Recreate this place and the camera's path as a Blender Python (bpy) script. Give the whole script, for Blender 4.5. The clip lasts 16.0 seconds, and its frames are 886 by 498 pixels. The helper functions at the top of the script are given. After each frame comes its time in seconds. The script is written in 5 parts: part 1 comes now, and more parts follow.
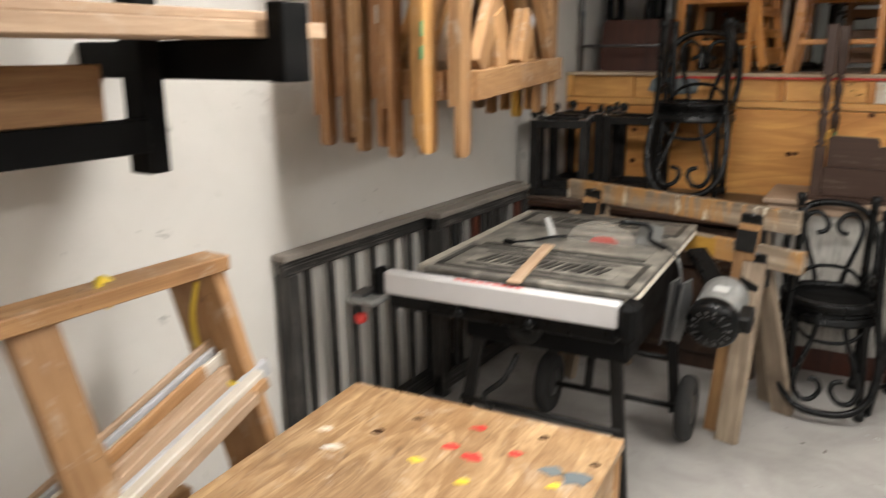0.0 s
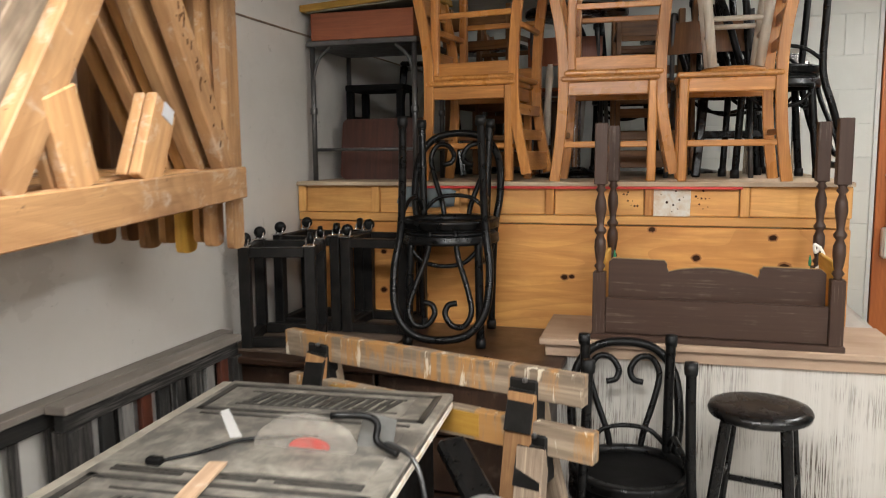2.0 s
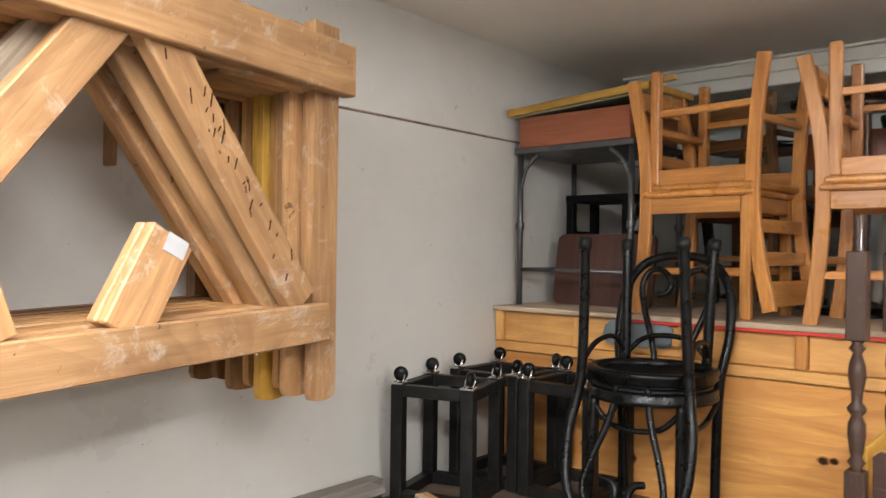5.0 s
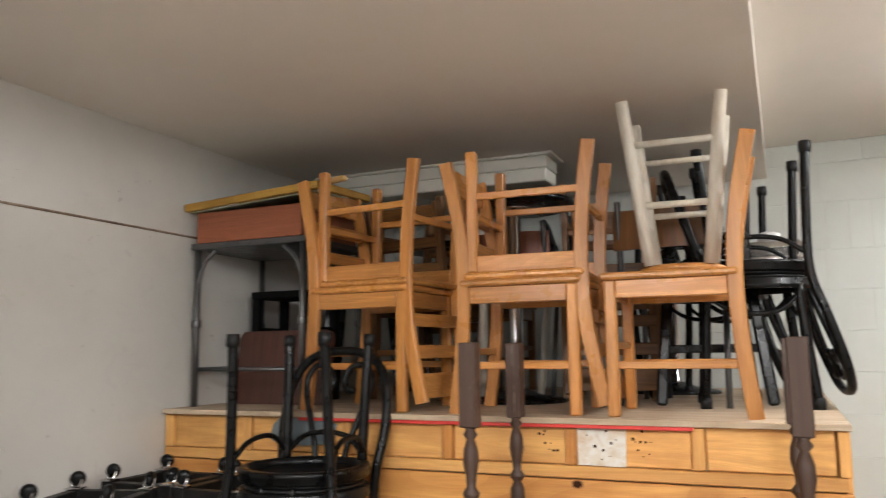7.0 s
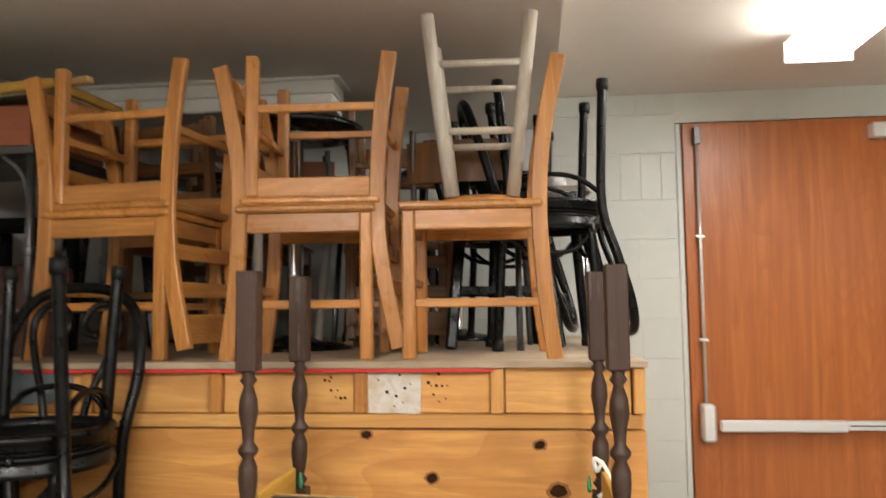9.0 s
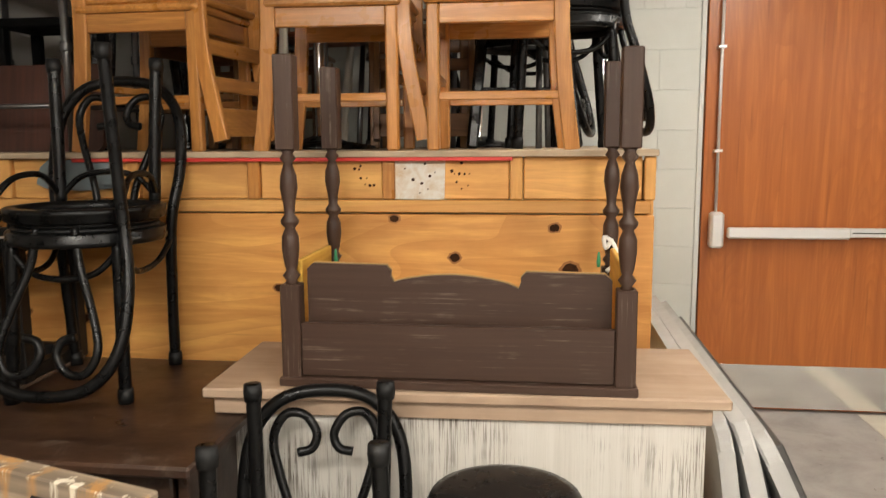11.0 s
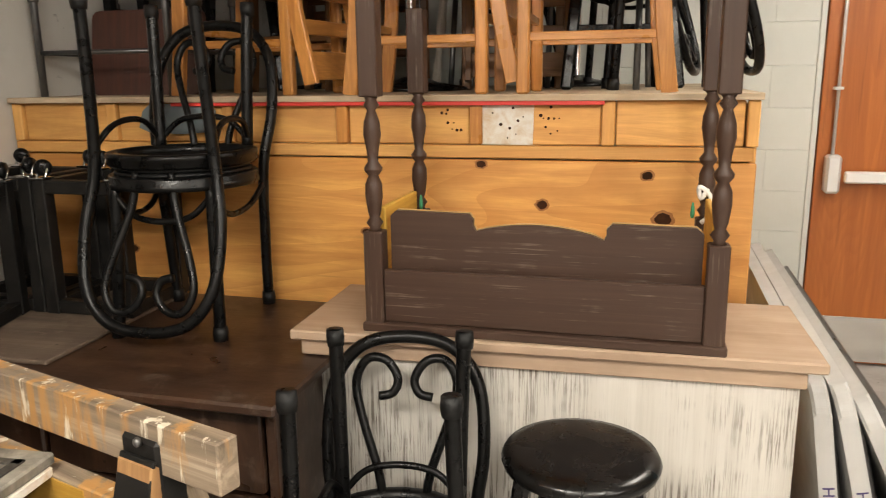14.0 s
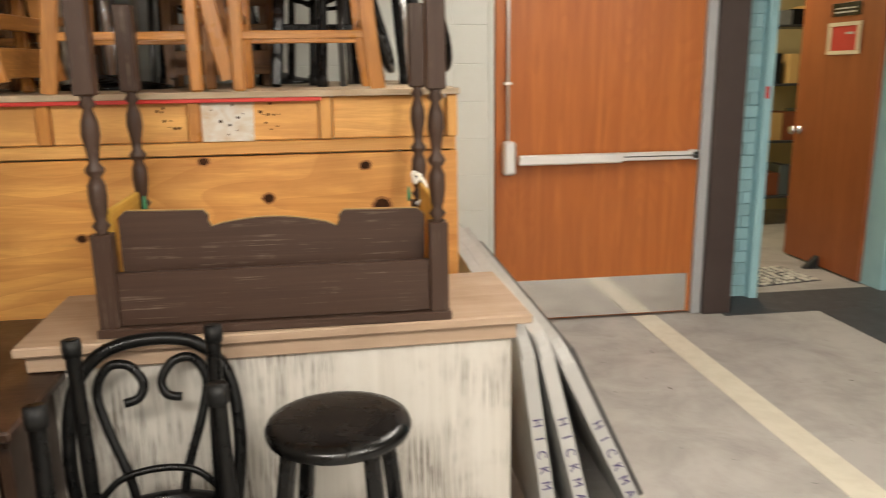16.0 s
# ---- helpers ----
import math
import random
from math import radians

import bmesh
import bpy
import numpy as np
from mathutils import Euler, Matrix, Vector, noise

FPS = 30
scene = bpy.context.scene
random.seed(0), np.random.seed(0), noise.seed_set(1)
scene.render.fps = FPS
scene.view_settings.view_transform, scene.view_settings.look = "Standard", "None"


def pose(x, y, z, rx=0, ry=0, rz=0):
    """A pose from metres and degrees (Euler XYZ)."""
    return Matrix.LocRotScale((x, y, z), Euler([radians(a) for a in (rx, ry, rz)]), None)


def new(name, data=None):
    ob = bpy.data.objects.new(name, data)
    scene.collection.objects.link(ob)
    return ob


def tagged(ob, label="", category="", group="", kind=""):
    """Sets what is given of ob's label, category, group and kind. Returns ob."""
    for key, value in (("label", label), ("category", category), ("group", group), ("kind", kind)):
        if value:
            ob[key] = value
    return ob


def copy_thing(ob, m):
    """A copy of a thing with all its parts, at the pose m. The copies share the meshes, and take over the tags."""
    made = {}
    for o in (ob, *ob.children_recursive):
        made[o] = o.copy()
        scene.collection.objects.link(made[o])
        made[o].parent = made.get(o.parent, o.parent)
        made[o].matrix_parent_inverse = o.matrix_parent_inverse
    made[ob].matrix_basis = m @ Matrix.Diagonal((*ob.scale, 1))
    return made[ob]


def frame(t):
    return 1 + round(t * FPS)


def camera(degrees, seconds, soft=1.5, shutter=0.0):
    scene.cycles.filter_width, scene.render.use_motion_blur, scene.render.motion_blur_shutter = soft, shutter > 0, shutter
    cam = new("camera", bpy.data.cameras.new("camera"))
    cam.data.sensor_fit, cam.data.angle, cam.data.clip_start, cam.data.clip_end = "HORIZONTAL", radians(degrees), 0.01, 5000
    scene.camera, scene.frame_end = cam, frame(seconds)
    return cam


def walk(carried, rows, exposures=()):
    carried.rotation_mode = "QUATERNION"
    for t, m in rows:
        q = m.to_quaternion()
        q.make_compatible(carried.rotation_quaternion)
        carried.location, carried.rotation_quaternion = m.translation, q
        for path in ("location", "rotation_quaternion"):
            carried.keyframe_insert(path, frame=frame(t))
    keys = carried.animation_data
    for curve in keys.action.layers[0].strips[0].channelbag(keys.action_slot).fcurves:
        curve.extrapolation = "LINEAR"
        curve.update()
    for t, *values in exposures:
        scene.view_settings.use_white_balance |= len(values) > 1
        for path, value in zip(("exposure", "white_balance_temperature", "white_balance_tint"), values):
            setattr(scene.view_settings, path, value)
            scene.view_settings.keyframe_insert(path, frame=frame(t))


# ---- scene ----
cam = camera(59.9, 16.0, soft=1.0, shutter=0.5)
METRES, EYE, TILT, LEAN, TURN = 3.42, 1.5, -13.9, 0.9, 31.7
ROWS = [
    (0.0, 0.0, 0.0, 0.0, 0.0, 0.0, -0.0),
    (0.5, 0.0346, 0.069, 0.0205, -7.56, 3.68, 2.17),
    (1.0, 0.0539, 0.1469, 0.0273, -11.79, 5.57, 3.28),
    (1.5, 0.0814, 0.2192, 0.0386, -13.85, 6.47, 3.76),
    (2.0, 0.1326, 0.2763, 0.0745, -14.45, 6.86, 3.92),
    (2.5, 0.1529, 0.3302, 0.0951, -13.8, 7.25, 3.78),
    (3.0, 0.1881, 0.3899, 0.1146, -11.7, 7.72, 3.19),
    (3.5, 0.2371, 0.4304, 0.1249, -8.36, 8.43, 2.35),
    (4.0, 0.2676, 0.4337, 0.1395, 3.0, 9.73, -0.47),
    (4.2, 0.2685, 0.4351, 0.1395, 8.69, 10.46, -1.90),
    (6.3, 0.3585, 0.3718, 0.1310, 2.86, 20.94, -0.30),
    (6.5, 0.3654, 0.3823, 0.133, -1.12, 21.29, 0.7),
    (7.0, 0.3999, 0.4174, 0.1366, -7.54, 21.8, 2.43),
    (7.5, 0.4171, 0.4315, 0.1333, -11.8, 21.52, 3.52),
    (8.0, 0.4191, 0.443, 0.1345, -16.19, 20.89, 4.61),
    (8.5, 0.4076, 0.477, 0.1432, -20.75, 19.66, 5.67),
    (9.0, 0.4011, 0.5107, 0.1402, -24.77, 17.58, 6.54),
    (9.2, 0.4001, 0.5191, 0.1350, -26.23, 16.37, 6.76),
    (11.3, 0.3804, 0.4863, 0.0995, -22.12, 4.10, 5.35),
    (11.5, 0.3827, 0.4878, 0.101, -20.62, 3.55, 5.04),
    (12.0, 0.373, 0.488, 0.1056, -17.87, 2.31, 4.48),
    (12.5, 0.3753, 0.4874, 0.1088, -15.97, 1.65, 4.14),
    (13.0, 0.3857, 0.4886, 0.1102, -15.01, 1.38, 4.02),
    (13.5, 0.3921, 0.4903, 0.1101, -14.93, 1.26, 4.13),
    (14.0, 0.396, 0.4902, 0.1096, -16.1, 1.12, 4.57),
    (14.5, 0.3933, 0.4948, 0.1097, -19.0, 0.87, 5.39),
    (15.0, 0.3817, 0.5022, 0.109, -23.84, 0.33, 6.61),
    (15.5, 0.3695, 0.4987, 0.1085, -30.45, -0.6, 8.09),
    (16.0, 0.3573, 0.4721, 0.1049, -38.43, -1.83, 9.66),
]
EXPOSURES = [
    (0.0, -0.46, 5950, 10), (0.5, -0.24, 5950, 10), (1.0, -0.22, 5900, 10), (2.0, -0.04, 5850, 10), (3.5, 0.42, 5800, 10), (4.2, 0.54, 5750, 10), (6.4, 0.32, 5650, 10),
    (7.5, 0.24, 5900, 10), (9.0, 0.06, 6100, 10), (11.5, 0.1, 6400, 10), (13.5, 0.17, 6450, 10), (15.0, 0.2, 6450, 10), (16.0, 0.06, 6400, 10),
]
LEVEL = pose(0.5, 0, 1.0, 0, -0.75, 0) @ pose(-0.5, 0, -1.0)
walk(cam, [(t, LEVEL @ pose(0, 0, EYE, TILT, LEAN, TURN) @ pose(METRES * x, METRES * y, METRES * z, 90 + pitch, roll, yaw)) for t, x, y, z, yaw, pitch, roll in ROWS],
     exposures=EXPOSURES)

# ---- world, light ----
world = bpy.data.worlds.new("world")
scene.world = world
world.use_nodes = True
world.node_tree.nodes["Background"].inputs["Color"].default_value = (0.9, 0.92, 1.0, 1)
world.node_tree.nodes["Background"].inputs["Strength"].default_value = 0.02
LAMP_WATTS = 60
LAMP_COLOUR = (1.0, 0.93, 0.82)


def tube_light(x, y, z, length, watts, turn=0):
    data = bpy.data.lights.new("tube_light", "AREA")
    data.shape, data.size, data.size_y = "RECTANGLE", 0.2, length
    data.energy, data.color = watts, LAMP_COLOUR
    ob = new("tube_light", data)
    ob.matrix_basis = pose(x, y, z, 0, 0, turn)
    return ob


# ---- materials ----
def nodes_of(name):
    m = bpy.data.materials.new(name)
    m.use_nodes = True
    t = m.node_tree
    return m, t, t.nodes["Principled BSDF"]


def add(t, kind, **values):
    n = t.nodes.new(kind)
    for key, value in values.items():
        n.inputs[key.replace("_", " ")].default_value = value
    return n


def coords(t, stretch, spread=7.0):
    """Object coordinates, shifted at random from part to part and stretched along the grain."""
    tc, info = t.nodes.new("ShaderNodeTexCoord"), t.nodes.new("ShaderNodeObjectInfo")
    shift = t.nodes.new("ShaderNodeVectorMath")
    shift.operation = "MULTIPLY_ADD"
    shift.inputs[1].default_value = (spread, spread * 1.7, spread * 0.6)
    t.links.new(info.outputs["Random"], shift.inputs[0])
    t.links.new(tc.outputs["Object"], shift.inputs[2])
    mp = t.nodes.new("ShaderNodeMapping")
    mp.inputs["Scale"].default_value = stretch
    t.links.new(shift.outputs[0], mp.inputs["Vector"])
    return mp.outputs[0], shift.outputs[0], info.outputs["Random"]


def noise_tex(t, vector, scale, detail=5, rough=0.6, distortion=0.0):
    n = add(t, "ShaderNodeTexNoise", Scale=scale, Detail=detail, Roughness=rough, Distortion=distortion)
    t.links.new(vector, n.inputs["Vector"])
    return n.outputs["Fac"]


def ramp(t, fac, stops):
    r = t.nodes.new("ShaderNodeValToRGB")
    e = r.color_ramp.elements
    while len(e) < len(stops):
        e.new(0.5)
    for el, (p, c) in zip(e, stops):
        el.position, el.color = p, (*c, 1)
    t.links.new(fac, r.inputs[0])
    return r.outputs[0]


def mix(t, fac, a, b, kind="MIX"):
    m = t.nodes.new("ShaderNodeMix")
    m.data_type, m.blend_type = "RGBA", kind
    for socket, value in ((m.inputs[0], fac), (m.inputs[6], a), (m.inputs[7], b)):
        if isinstance(value, (int, float)):
            socket.default_value = value
        elif isinstance(value, tuple):
            socket.default_value = (*value, 1)
        else:
            t.links.new(value, socket)
    return m.outputs[2]


def span(t, value, lo, hi, a=0.3, b=0.7):
    m = add(t, "ShaderNodeMapRange")
    m.inputs[1].default_value, m.inputs[2].default_value, m.inputs[3].default_value, m.inputs[4].default_value = a, b, lo, hi
    t.links.new(value, m.inputs[0])
    return m.outputs[0]


def bumped(t, b, height, strength, distance=0.004):
    n = add(t, "ShaderNodeBump", Strength=strength, Distance=distance)
    t.links.new(height, n.inputs["Height"])
    t.links.new(n.outputs[0], b.inputs["Normal"])


def wood(name, dark, light, rough=0.5, grain=26, stain=(0.35, 0.3, 0.25), dirt=0.25, stretch=0.07, vary=0.25, bump=0.25, across=False, figure=0.0, bands=26, scuff=0.0, pale=(0.62, 0.56, 0.47)):
    """Wood with its grain along local z, a slow change of tone, dirt and a tone of its own on every part."""
    m, t, b = nodes_of(name)
    v, plain, rnd = coords(t, (stretch, 1, 1) if across else (1, 1, stretch))
    g = noise_tex(t, v, grain, 6, 0.65, 1.2)
    fine = noise_tex(t, v, grain * 7, 3, 0.6)
    slow = noise_tex(t, plain, 3.5, 4)
    col = ramp(t, g, [(0.3, dark), (0.5, tuple((p + q) / 2 for p, q in zip(dark, light))), (0.66, light)])
    col = mix(t, span(t, fine, 0.0, 0.35), col, dark, "MIX")
    if figure:
        wide, plain2, rnd2 = coords(t, (0.16, 1, 1) if across else (1, 1, 0.16))
        wave = t.nodes.new("ShaderNodeMath")
        wave.operation = "MULTIPLY"
        wave.inputs[1].default_value = bands
        t.links.new(noise_tex(t, wide, 2.2, 2, 0.4, 0.5), wave.inputs[0])
        saw_tooth = t.nodes.new("ShaderNodeMath")
        saw_tooth.operation = "FRACT"
        t.links.new(wave.outputs[0], saw_tooth.inputs[0])
        col = mix(t, span(t, saw_tooth.outputs[0], 0.0, figure, 0.35, 1.0), col, dark)
        fleck = noise_tex(t, v, grain * 2.2, 2, 0.5)
        col = mix(t, span(t, fleck, 0.0, figure * 0.8, 0.66, 0.74), col, tuple(c * 0.45 for c in dark))
    col = mix(t, span(t, slow, 0.0, dirt, 0.48, 0.72), col, stain, "MULTIPLY")
    if scuff:
        worn = noise_tex(t, plain, 13, 6, 0.72, 0.6)
        col = mix(t, span(t, worn, 0.0, scuff, 0.56, 0.68), col, pale)
        marks = noise_tex(t, plain, 34, 3, 0.6, 0.3)
        col = mix(t, span(t, marks, 0.0, 0.85, 0.69, 0.73), col, tuple(c * 0.3 for c in dark))
    hsv = t.nodes.new("ShaderNodeHueSaturation")
    t.links.new(span(t, rnd, 1 - vary, 1 + vary, 0, 1), hsv.inputs["Value"])
    t.links.new(col, hsv.inputs["Color"])
    t.links.new(hsv.outputs[0], b.inputs["Base Color"])
    even = 0.2 if dirt < 0.16 else 1.0
    t.links.new(span(t, slow, rough - 0.1 * even, rough + 0.15 * even), b.inputs["Roughness"])
    bumped(t, b, fine, bump, 0.002)
    return m


def coat(name, colour, second, rough=0.5, metal=0.0, scale=9, amount=0.5, bump=0.12, fine=140, stretch=(1, 1, 1), vary=0.1, shine=0.5, marks=0.0):
    """Paint, metal, plastic or plaster: a base colour, a second one in blotches, fine relief."""
    m, t, b = nodes_of(name)
    v, plain, rnd = coords(t, stretch)
    n = noise_tex(t, v, scale, 6, 0.65, 0.4)
    f = noise_tex(t, v, fine, 3)
    col = mix(t, span(t, n, 0.0, amount, 0.42, 0.75), colour, second)
    if marks:
        speck = noise_tex(t, plain, 22, 3, 0.6, 0.8)
        col = mix(t, span(t, speck, 0.0, marks, 0.7, 0.75), col, tuple(c * 0.3 for c in second))
        smear = noise_tex(t, plain, 5, 6, 0.75, 1.5)
        col = mix(t, span(t, smear, 0.0, marks * 0.4, 0.58, 0.75), col, tuple(c * 0.7 for c in second))
    hsv = t.nodes.new("ShaderNodeHueSaturation")
    t.links.new(span(t, rnd, 1 - vary, 1 + vary, 0, 1), hsv.inputs["Value"])
    t.links.new(col, hsv.inputs["Color"])
    t.links.new(hsv.outputs[0], b.inputs["Base Color"])
    b.inputs["Metallic"].default_value = metal
    b.inputs["Specular IOR Level"].default_value = shine
    t.links.new(span(t, n, max(0.05, rough - 0.1), min(1, rough + 0.15)), b.inputs["Roughness"])
    bumped(t, b, f, bump, 0.002)
    return m


def streaked(name, base, streak, under):
    """White paint dry-brushed in upright streaks over dark boards."""
    m, t, b = nodes_of(name)
    v, plain, rnd = coords(t, (1, 1, 0.025))
    n = noise_tex(t, v, 190, 4, 0.7, 0.2)
    region = noise_tex(t, plain, 4.5, 3)
    wide = noise_tex(t, v, 22, 4, 0.6)
    cut = t.nodes.new("ShaderNodeMath")
    cut.operation = "MULTIPLY"
    t.links.new(span(t, n, 0, 1, 0.5, 0.56), cut.inputs[0])
    t.links.new(span(t, region, 0.05, 1.0, 0.4, 0.62), cut.inputs[1])
    col = mix(t, span(t, wide, 0, 0.45, 0.4, 0.7), base, streak)
    col = mix(t, cut.outputs[0], col, under)
    t.links.new(col, b.inputs["Base Color"])
    b.inputs["Roughness"].default_value = 0.6
    bumped(t, b, n, 0.25, 0.002)
    return m


def scuffed(name, stretch):
    """Brown brushed paint with pale scuffs along the brush."""
    m, t, b = nodes_of(name)
    v, plain, rnd = coords(t, stretch)
    n = noise_tex(t, v, 150, 4, 0.65)
    region = noise_tex(t, plain, 9, 3)
    cut = t.nodes.new("ShaderNodeMath")
    cut.operation = "MULTIPLY"
    t.links.new(span(t, n, 0, 0.6, 0.55, 0.72), cut.inputs[0])
    t.links.new(span(t, region, 0.05, 1.0, 0.5, 0.68), cut.inputs[1])
    col = mix(t, span(t, noise_tex(t, v, 60, 4), 0, 0.6), (0.042, 0.022, 0.014), (0.062, 0.034, 0.023))
    col = mix(t, cut.outputs[0], col, (0.3, 0.25, 0.21))
    t.links.new(col, b.inputs["Base Color"])
    b.inputs["Roughness"].default_value = 0.45
    b.inputs["Specular IOR Level"].default_value = 0.35
    bumped(t, b, n, 0.2, 0.0015)
    return m


def dripped(name):
    """Weathered timber with old paint run down its faces."""
    m, t, b = nodes_of(name)
    v, plain, rnd = coords(t, (1, 0.16, 1))
    g, plain2, rnd2 = coords(t, (1, 1, 0.07))
    base = ramp(t, noise_tex(t, g, 24, 6, 0.65, 1.0), [(0.3, (0.11, 0.08, 0.055)), (0.5, (0.23, 0.175, 0.12)), (0.7, (0.4, 0.32, 0.23))])
    run = noise_tex(t, v, 10, 5, 0.65, 0.3)
    col = mix(t, span(t, run, 0, 0.85, 0.5, 0.58), base, (0.38, 0.19, 0.05))
    col = mix(t, span(t, noise_tex(t, v, 34, 4, 0.6, 0.2), 0, 0.85, 0.6, 0.65), col, (0.64, 0.58, 0.46))
    t.links.new(col, b.inputs["Base Color"])
    b.inputs["Roughness"].default_value = 0.62
    bumped(t, b, run, 0.35, 0.003)
    return m


def glow(name, colour, strength):
    m, t, b = nodes_of(name)
    b.inputs["Base Color"].default_value = (0.9, 0.9, 0.88, 1)
    b.inputs["Emission Color"].default_value = (*colour, 1)
    b.inputs["Emission Strength"].default_value = strength
    return m


def clear(name, colour, rough, cover):
    """Scuffed see-through plastic."""
    m, t, b = nodes_of(name)
    v, plain, rnd = coords(t, (1, 1, 1))
    b.inputs["Base Color"].default_value = (*colour, 1)
    b.inputs["Roughness"].default_value = rough
    t.links.new(span(t, noise_tex(t, v, 30, 5), cover - 0.15, cover + 0.2), b.inputs["Alpha"])
    return m


PINE = wood("pine", (0.5, 0.235, 0.06), (0.79, 0.445, 0.135), 0.55, grain=14, dirt=0.3, vary=0.1, stretch=0.1)
PINEPLY = wood("pine_plywood", (0.48, 0.2, 0.046), (0.77, 0.41, 0.116), 0.45, grain=13, dirt=0.25, vary=0.02, stretch=0.09, figure=0.5, bands=22)
PINE_OLD = wood("weathered_pine", (0.27, 0.13, 0.05), (0.52, 0.3, 0.12), 0.6, dirt=0.55, vary=0.3)
LUMBER = wood("lumber", (0.265, 0.132, 0.05), (0.5, 0.292, 0.128), 0.6, grain=20, vary=0.22, dirt=0.5, figure=0.4, bands=60, scuff=0.4)
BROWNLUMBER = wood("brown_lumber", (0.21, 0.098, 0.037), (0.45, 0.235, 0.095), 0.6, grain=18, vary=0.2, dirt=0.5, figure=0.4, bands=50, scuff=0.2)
GOLDWOOD = wood("golden_lumber", (0.33, 0.16, 0.045), (0.55, 0.31, 0.105), 0.55, grain=20, vary=0.15, dirt=0.4, figure=0.35, bands=60, scuff=0.15)
OAK = wood("varnished_oak", (0.36, 0.142, 0.031), (0.66, 0.312, 0.08), 0.3, grain=30, vary=0.14, dirt=0.3, figure=0.3, bands=60)
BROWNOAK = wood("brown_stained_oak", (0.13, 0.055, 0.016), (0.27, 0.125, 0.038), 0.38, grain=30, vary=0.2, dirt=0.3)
GREYWOOD = wood("grey_wood", (0.16, 0.115, 0.08), (0.42, 0.33, 0.23), 0.7, dirt=0.8, vary=0.15)
YELLOWWOOD = wood("yellow_stained_wood", (0.4, 0.2, 0.02), (0.62, 0.38, 0.06), 0.6, dirt=0.6)
TOPWOOD = wood("unpainted_top", (0.33, 0.225, 0.15), (0.44, 0.325, 0.23), 0.55, grain=12, dirt=0.3, vary=0.06)
DUSTYBOARD = wood("dusty_brown_board", (0.075, 0.05, 0.034), (0.17, 0.125, 0.09), 0.6, grain=16, dirt=0.6, vary=0.1, scuff=0.3, pale=(0.26, 0.21, 0.16))
DECK = wood("deck_plywood", (0.4, 0.3, 0.2), (0.6, 0.48, 0.34), 0.65, dirt=0.5, vary=0.06)
PLY = wood("fir_plywood", (0.22, 0.115, 0.045), (0.56, 0.38, 0.2), 0.4, grain=30, dirt=0.45, vary=0.05, stretch=0.22, figure=0.6, bands=18, scuff=0.45)
DRESSER = wood("dark_stained_wood", (0.02, 0.0095, 0.0055), (0.062, 0.031, 0.017), 0.34, grain=10, dirt=0.7, vary=0.1, stretch=0.3, scuff=0.4, pale=(0.14, 0.105, 0.078))
DARKBOARD = wood("mahogany_board", (0.045, 0.014, 0.008), (0.1, 0.03, 0.016), 0.4)
DRAWER = wood("red_brown_veneer", (0.22, 0.062, 0.024), (0.36, 0.115, 0.046), 0.35, dirt=0.2, vary=0.05)
DOORWOOD = wood("door_veneer", (0.34, 0.095, 0.018), (0.5, 0.16, 0.033), 0.33, grain=20, dirt=0.0, vary=0.03, stretch=0.04, bump=0.05, figure=0.4, bands=45)
DOORWOOD2 = wood("red_door_veneer", (0.24, 0.065, 0.018), (0.34, 0.1, 0.03), 0.35, grain=11, dirt=0.15, vary=0.03, stretch=0.05, bump=0.05)
BROWNPAINT = scuffed("brown_brushed_paint", (1, 1, 0.03))
BROWNACROSS = scuffed("brown_brushed_paint_across", (0.03, 1, 1))
PALE = wood("pale_pine", (0.31, 0.2, 0.12), (0.49, 0.35, 0.23), 0.6, vary=0.15, figure=0.3, bands=60, scuff=0.2)
CHIP = wood("bare_pine", (0.5, 0.3, 0.1), (0.65, 0.42, 0.16), 0.6)
WHITEWOOD = wood("chipped_white_paint", (0.5, 0.44, 0.35), (0.74, 0.7, 0.62), 0.5, grain=18, dirt=0.35, vary=0.06)
KNOT = coat("knot", (0.03, 0.011, 0.004), (0.075, 0.028, 0.009), 0.8, scale=60, shine=0.15)
BLACKTUBE = coat("black_enamel", (0.003, 0.003, 0.003), (0.009, 0.0085, 0.008), 0.3, scale=30, bump=0.06, shine=0.2)
BLACKSEAT = coat("black_vinyl", (0.0035, 0.0035, 0.0035), (0.01, 0.0095, 0.009), 0.5, scale=14, bump=0.3, fine=320, shine=0.3)
BLACKGLOSS = coat("black_gloss_paint", (0.002, 0.002, 0.002), (0.006, 0.0055, 0.005), 0.24, scale=10, bump=0.04, shine=0.4)
BLACKWOOD = coat("black_painted_wood", (0.003, 0.003, 0.003), (0.012, 0.011, 0.01), 0.6, scale=12, amount=0.5, shine=0.1)
STEEL_DARK = coat("dark_steel", (0.008, 0.0075, 0.007), (0.03, 0.026, 0.022), 0.45, metal=0.2, scale=18, shine=0.3)
STEEL_GREY = coat("grey_steel", (0.11, 0.11, 0.11), (0.2, 0.19, 0.18), 0.35, metal=0.8, scale=20)
CHROME = coat("chrome", (0.7, 0.7, 0.7), (0.5, 0.5, 0.5), 0.12, metal=1.0, scale=10, bump=0.02)
ALU = coat("brushed_aluminium", (0.82, 0.82, 0.81), (0.7, 0.69, 0.68), 0.36, metal=0.6, scale=6, bump=0.05, stretch=(0.05, 1, 1))
KICK = coat("stainless_plate", (0.9, 0.89, 0.87), (0.8, 0.78, 0.75), 0.14, metal=1.0, scale=3, amount=0.2, bump=0.02, stretch=(1, 1, 0.1))
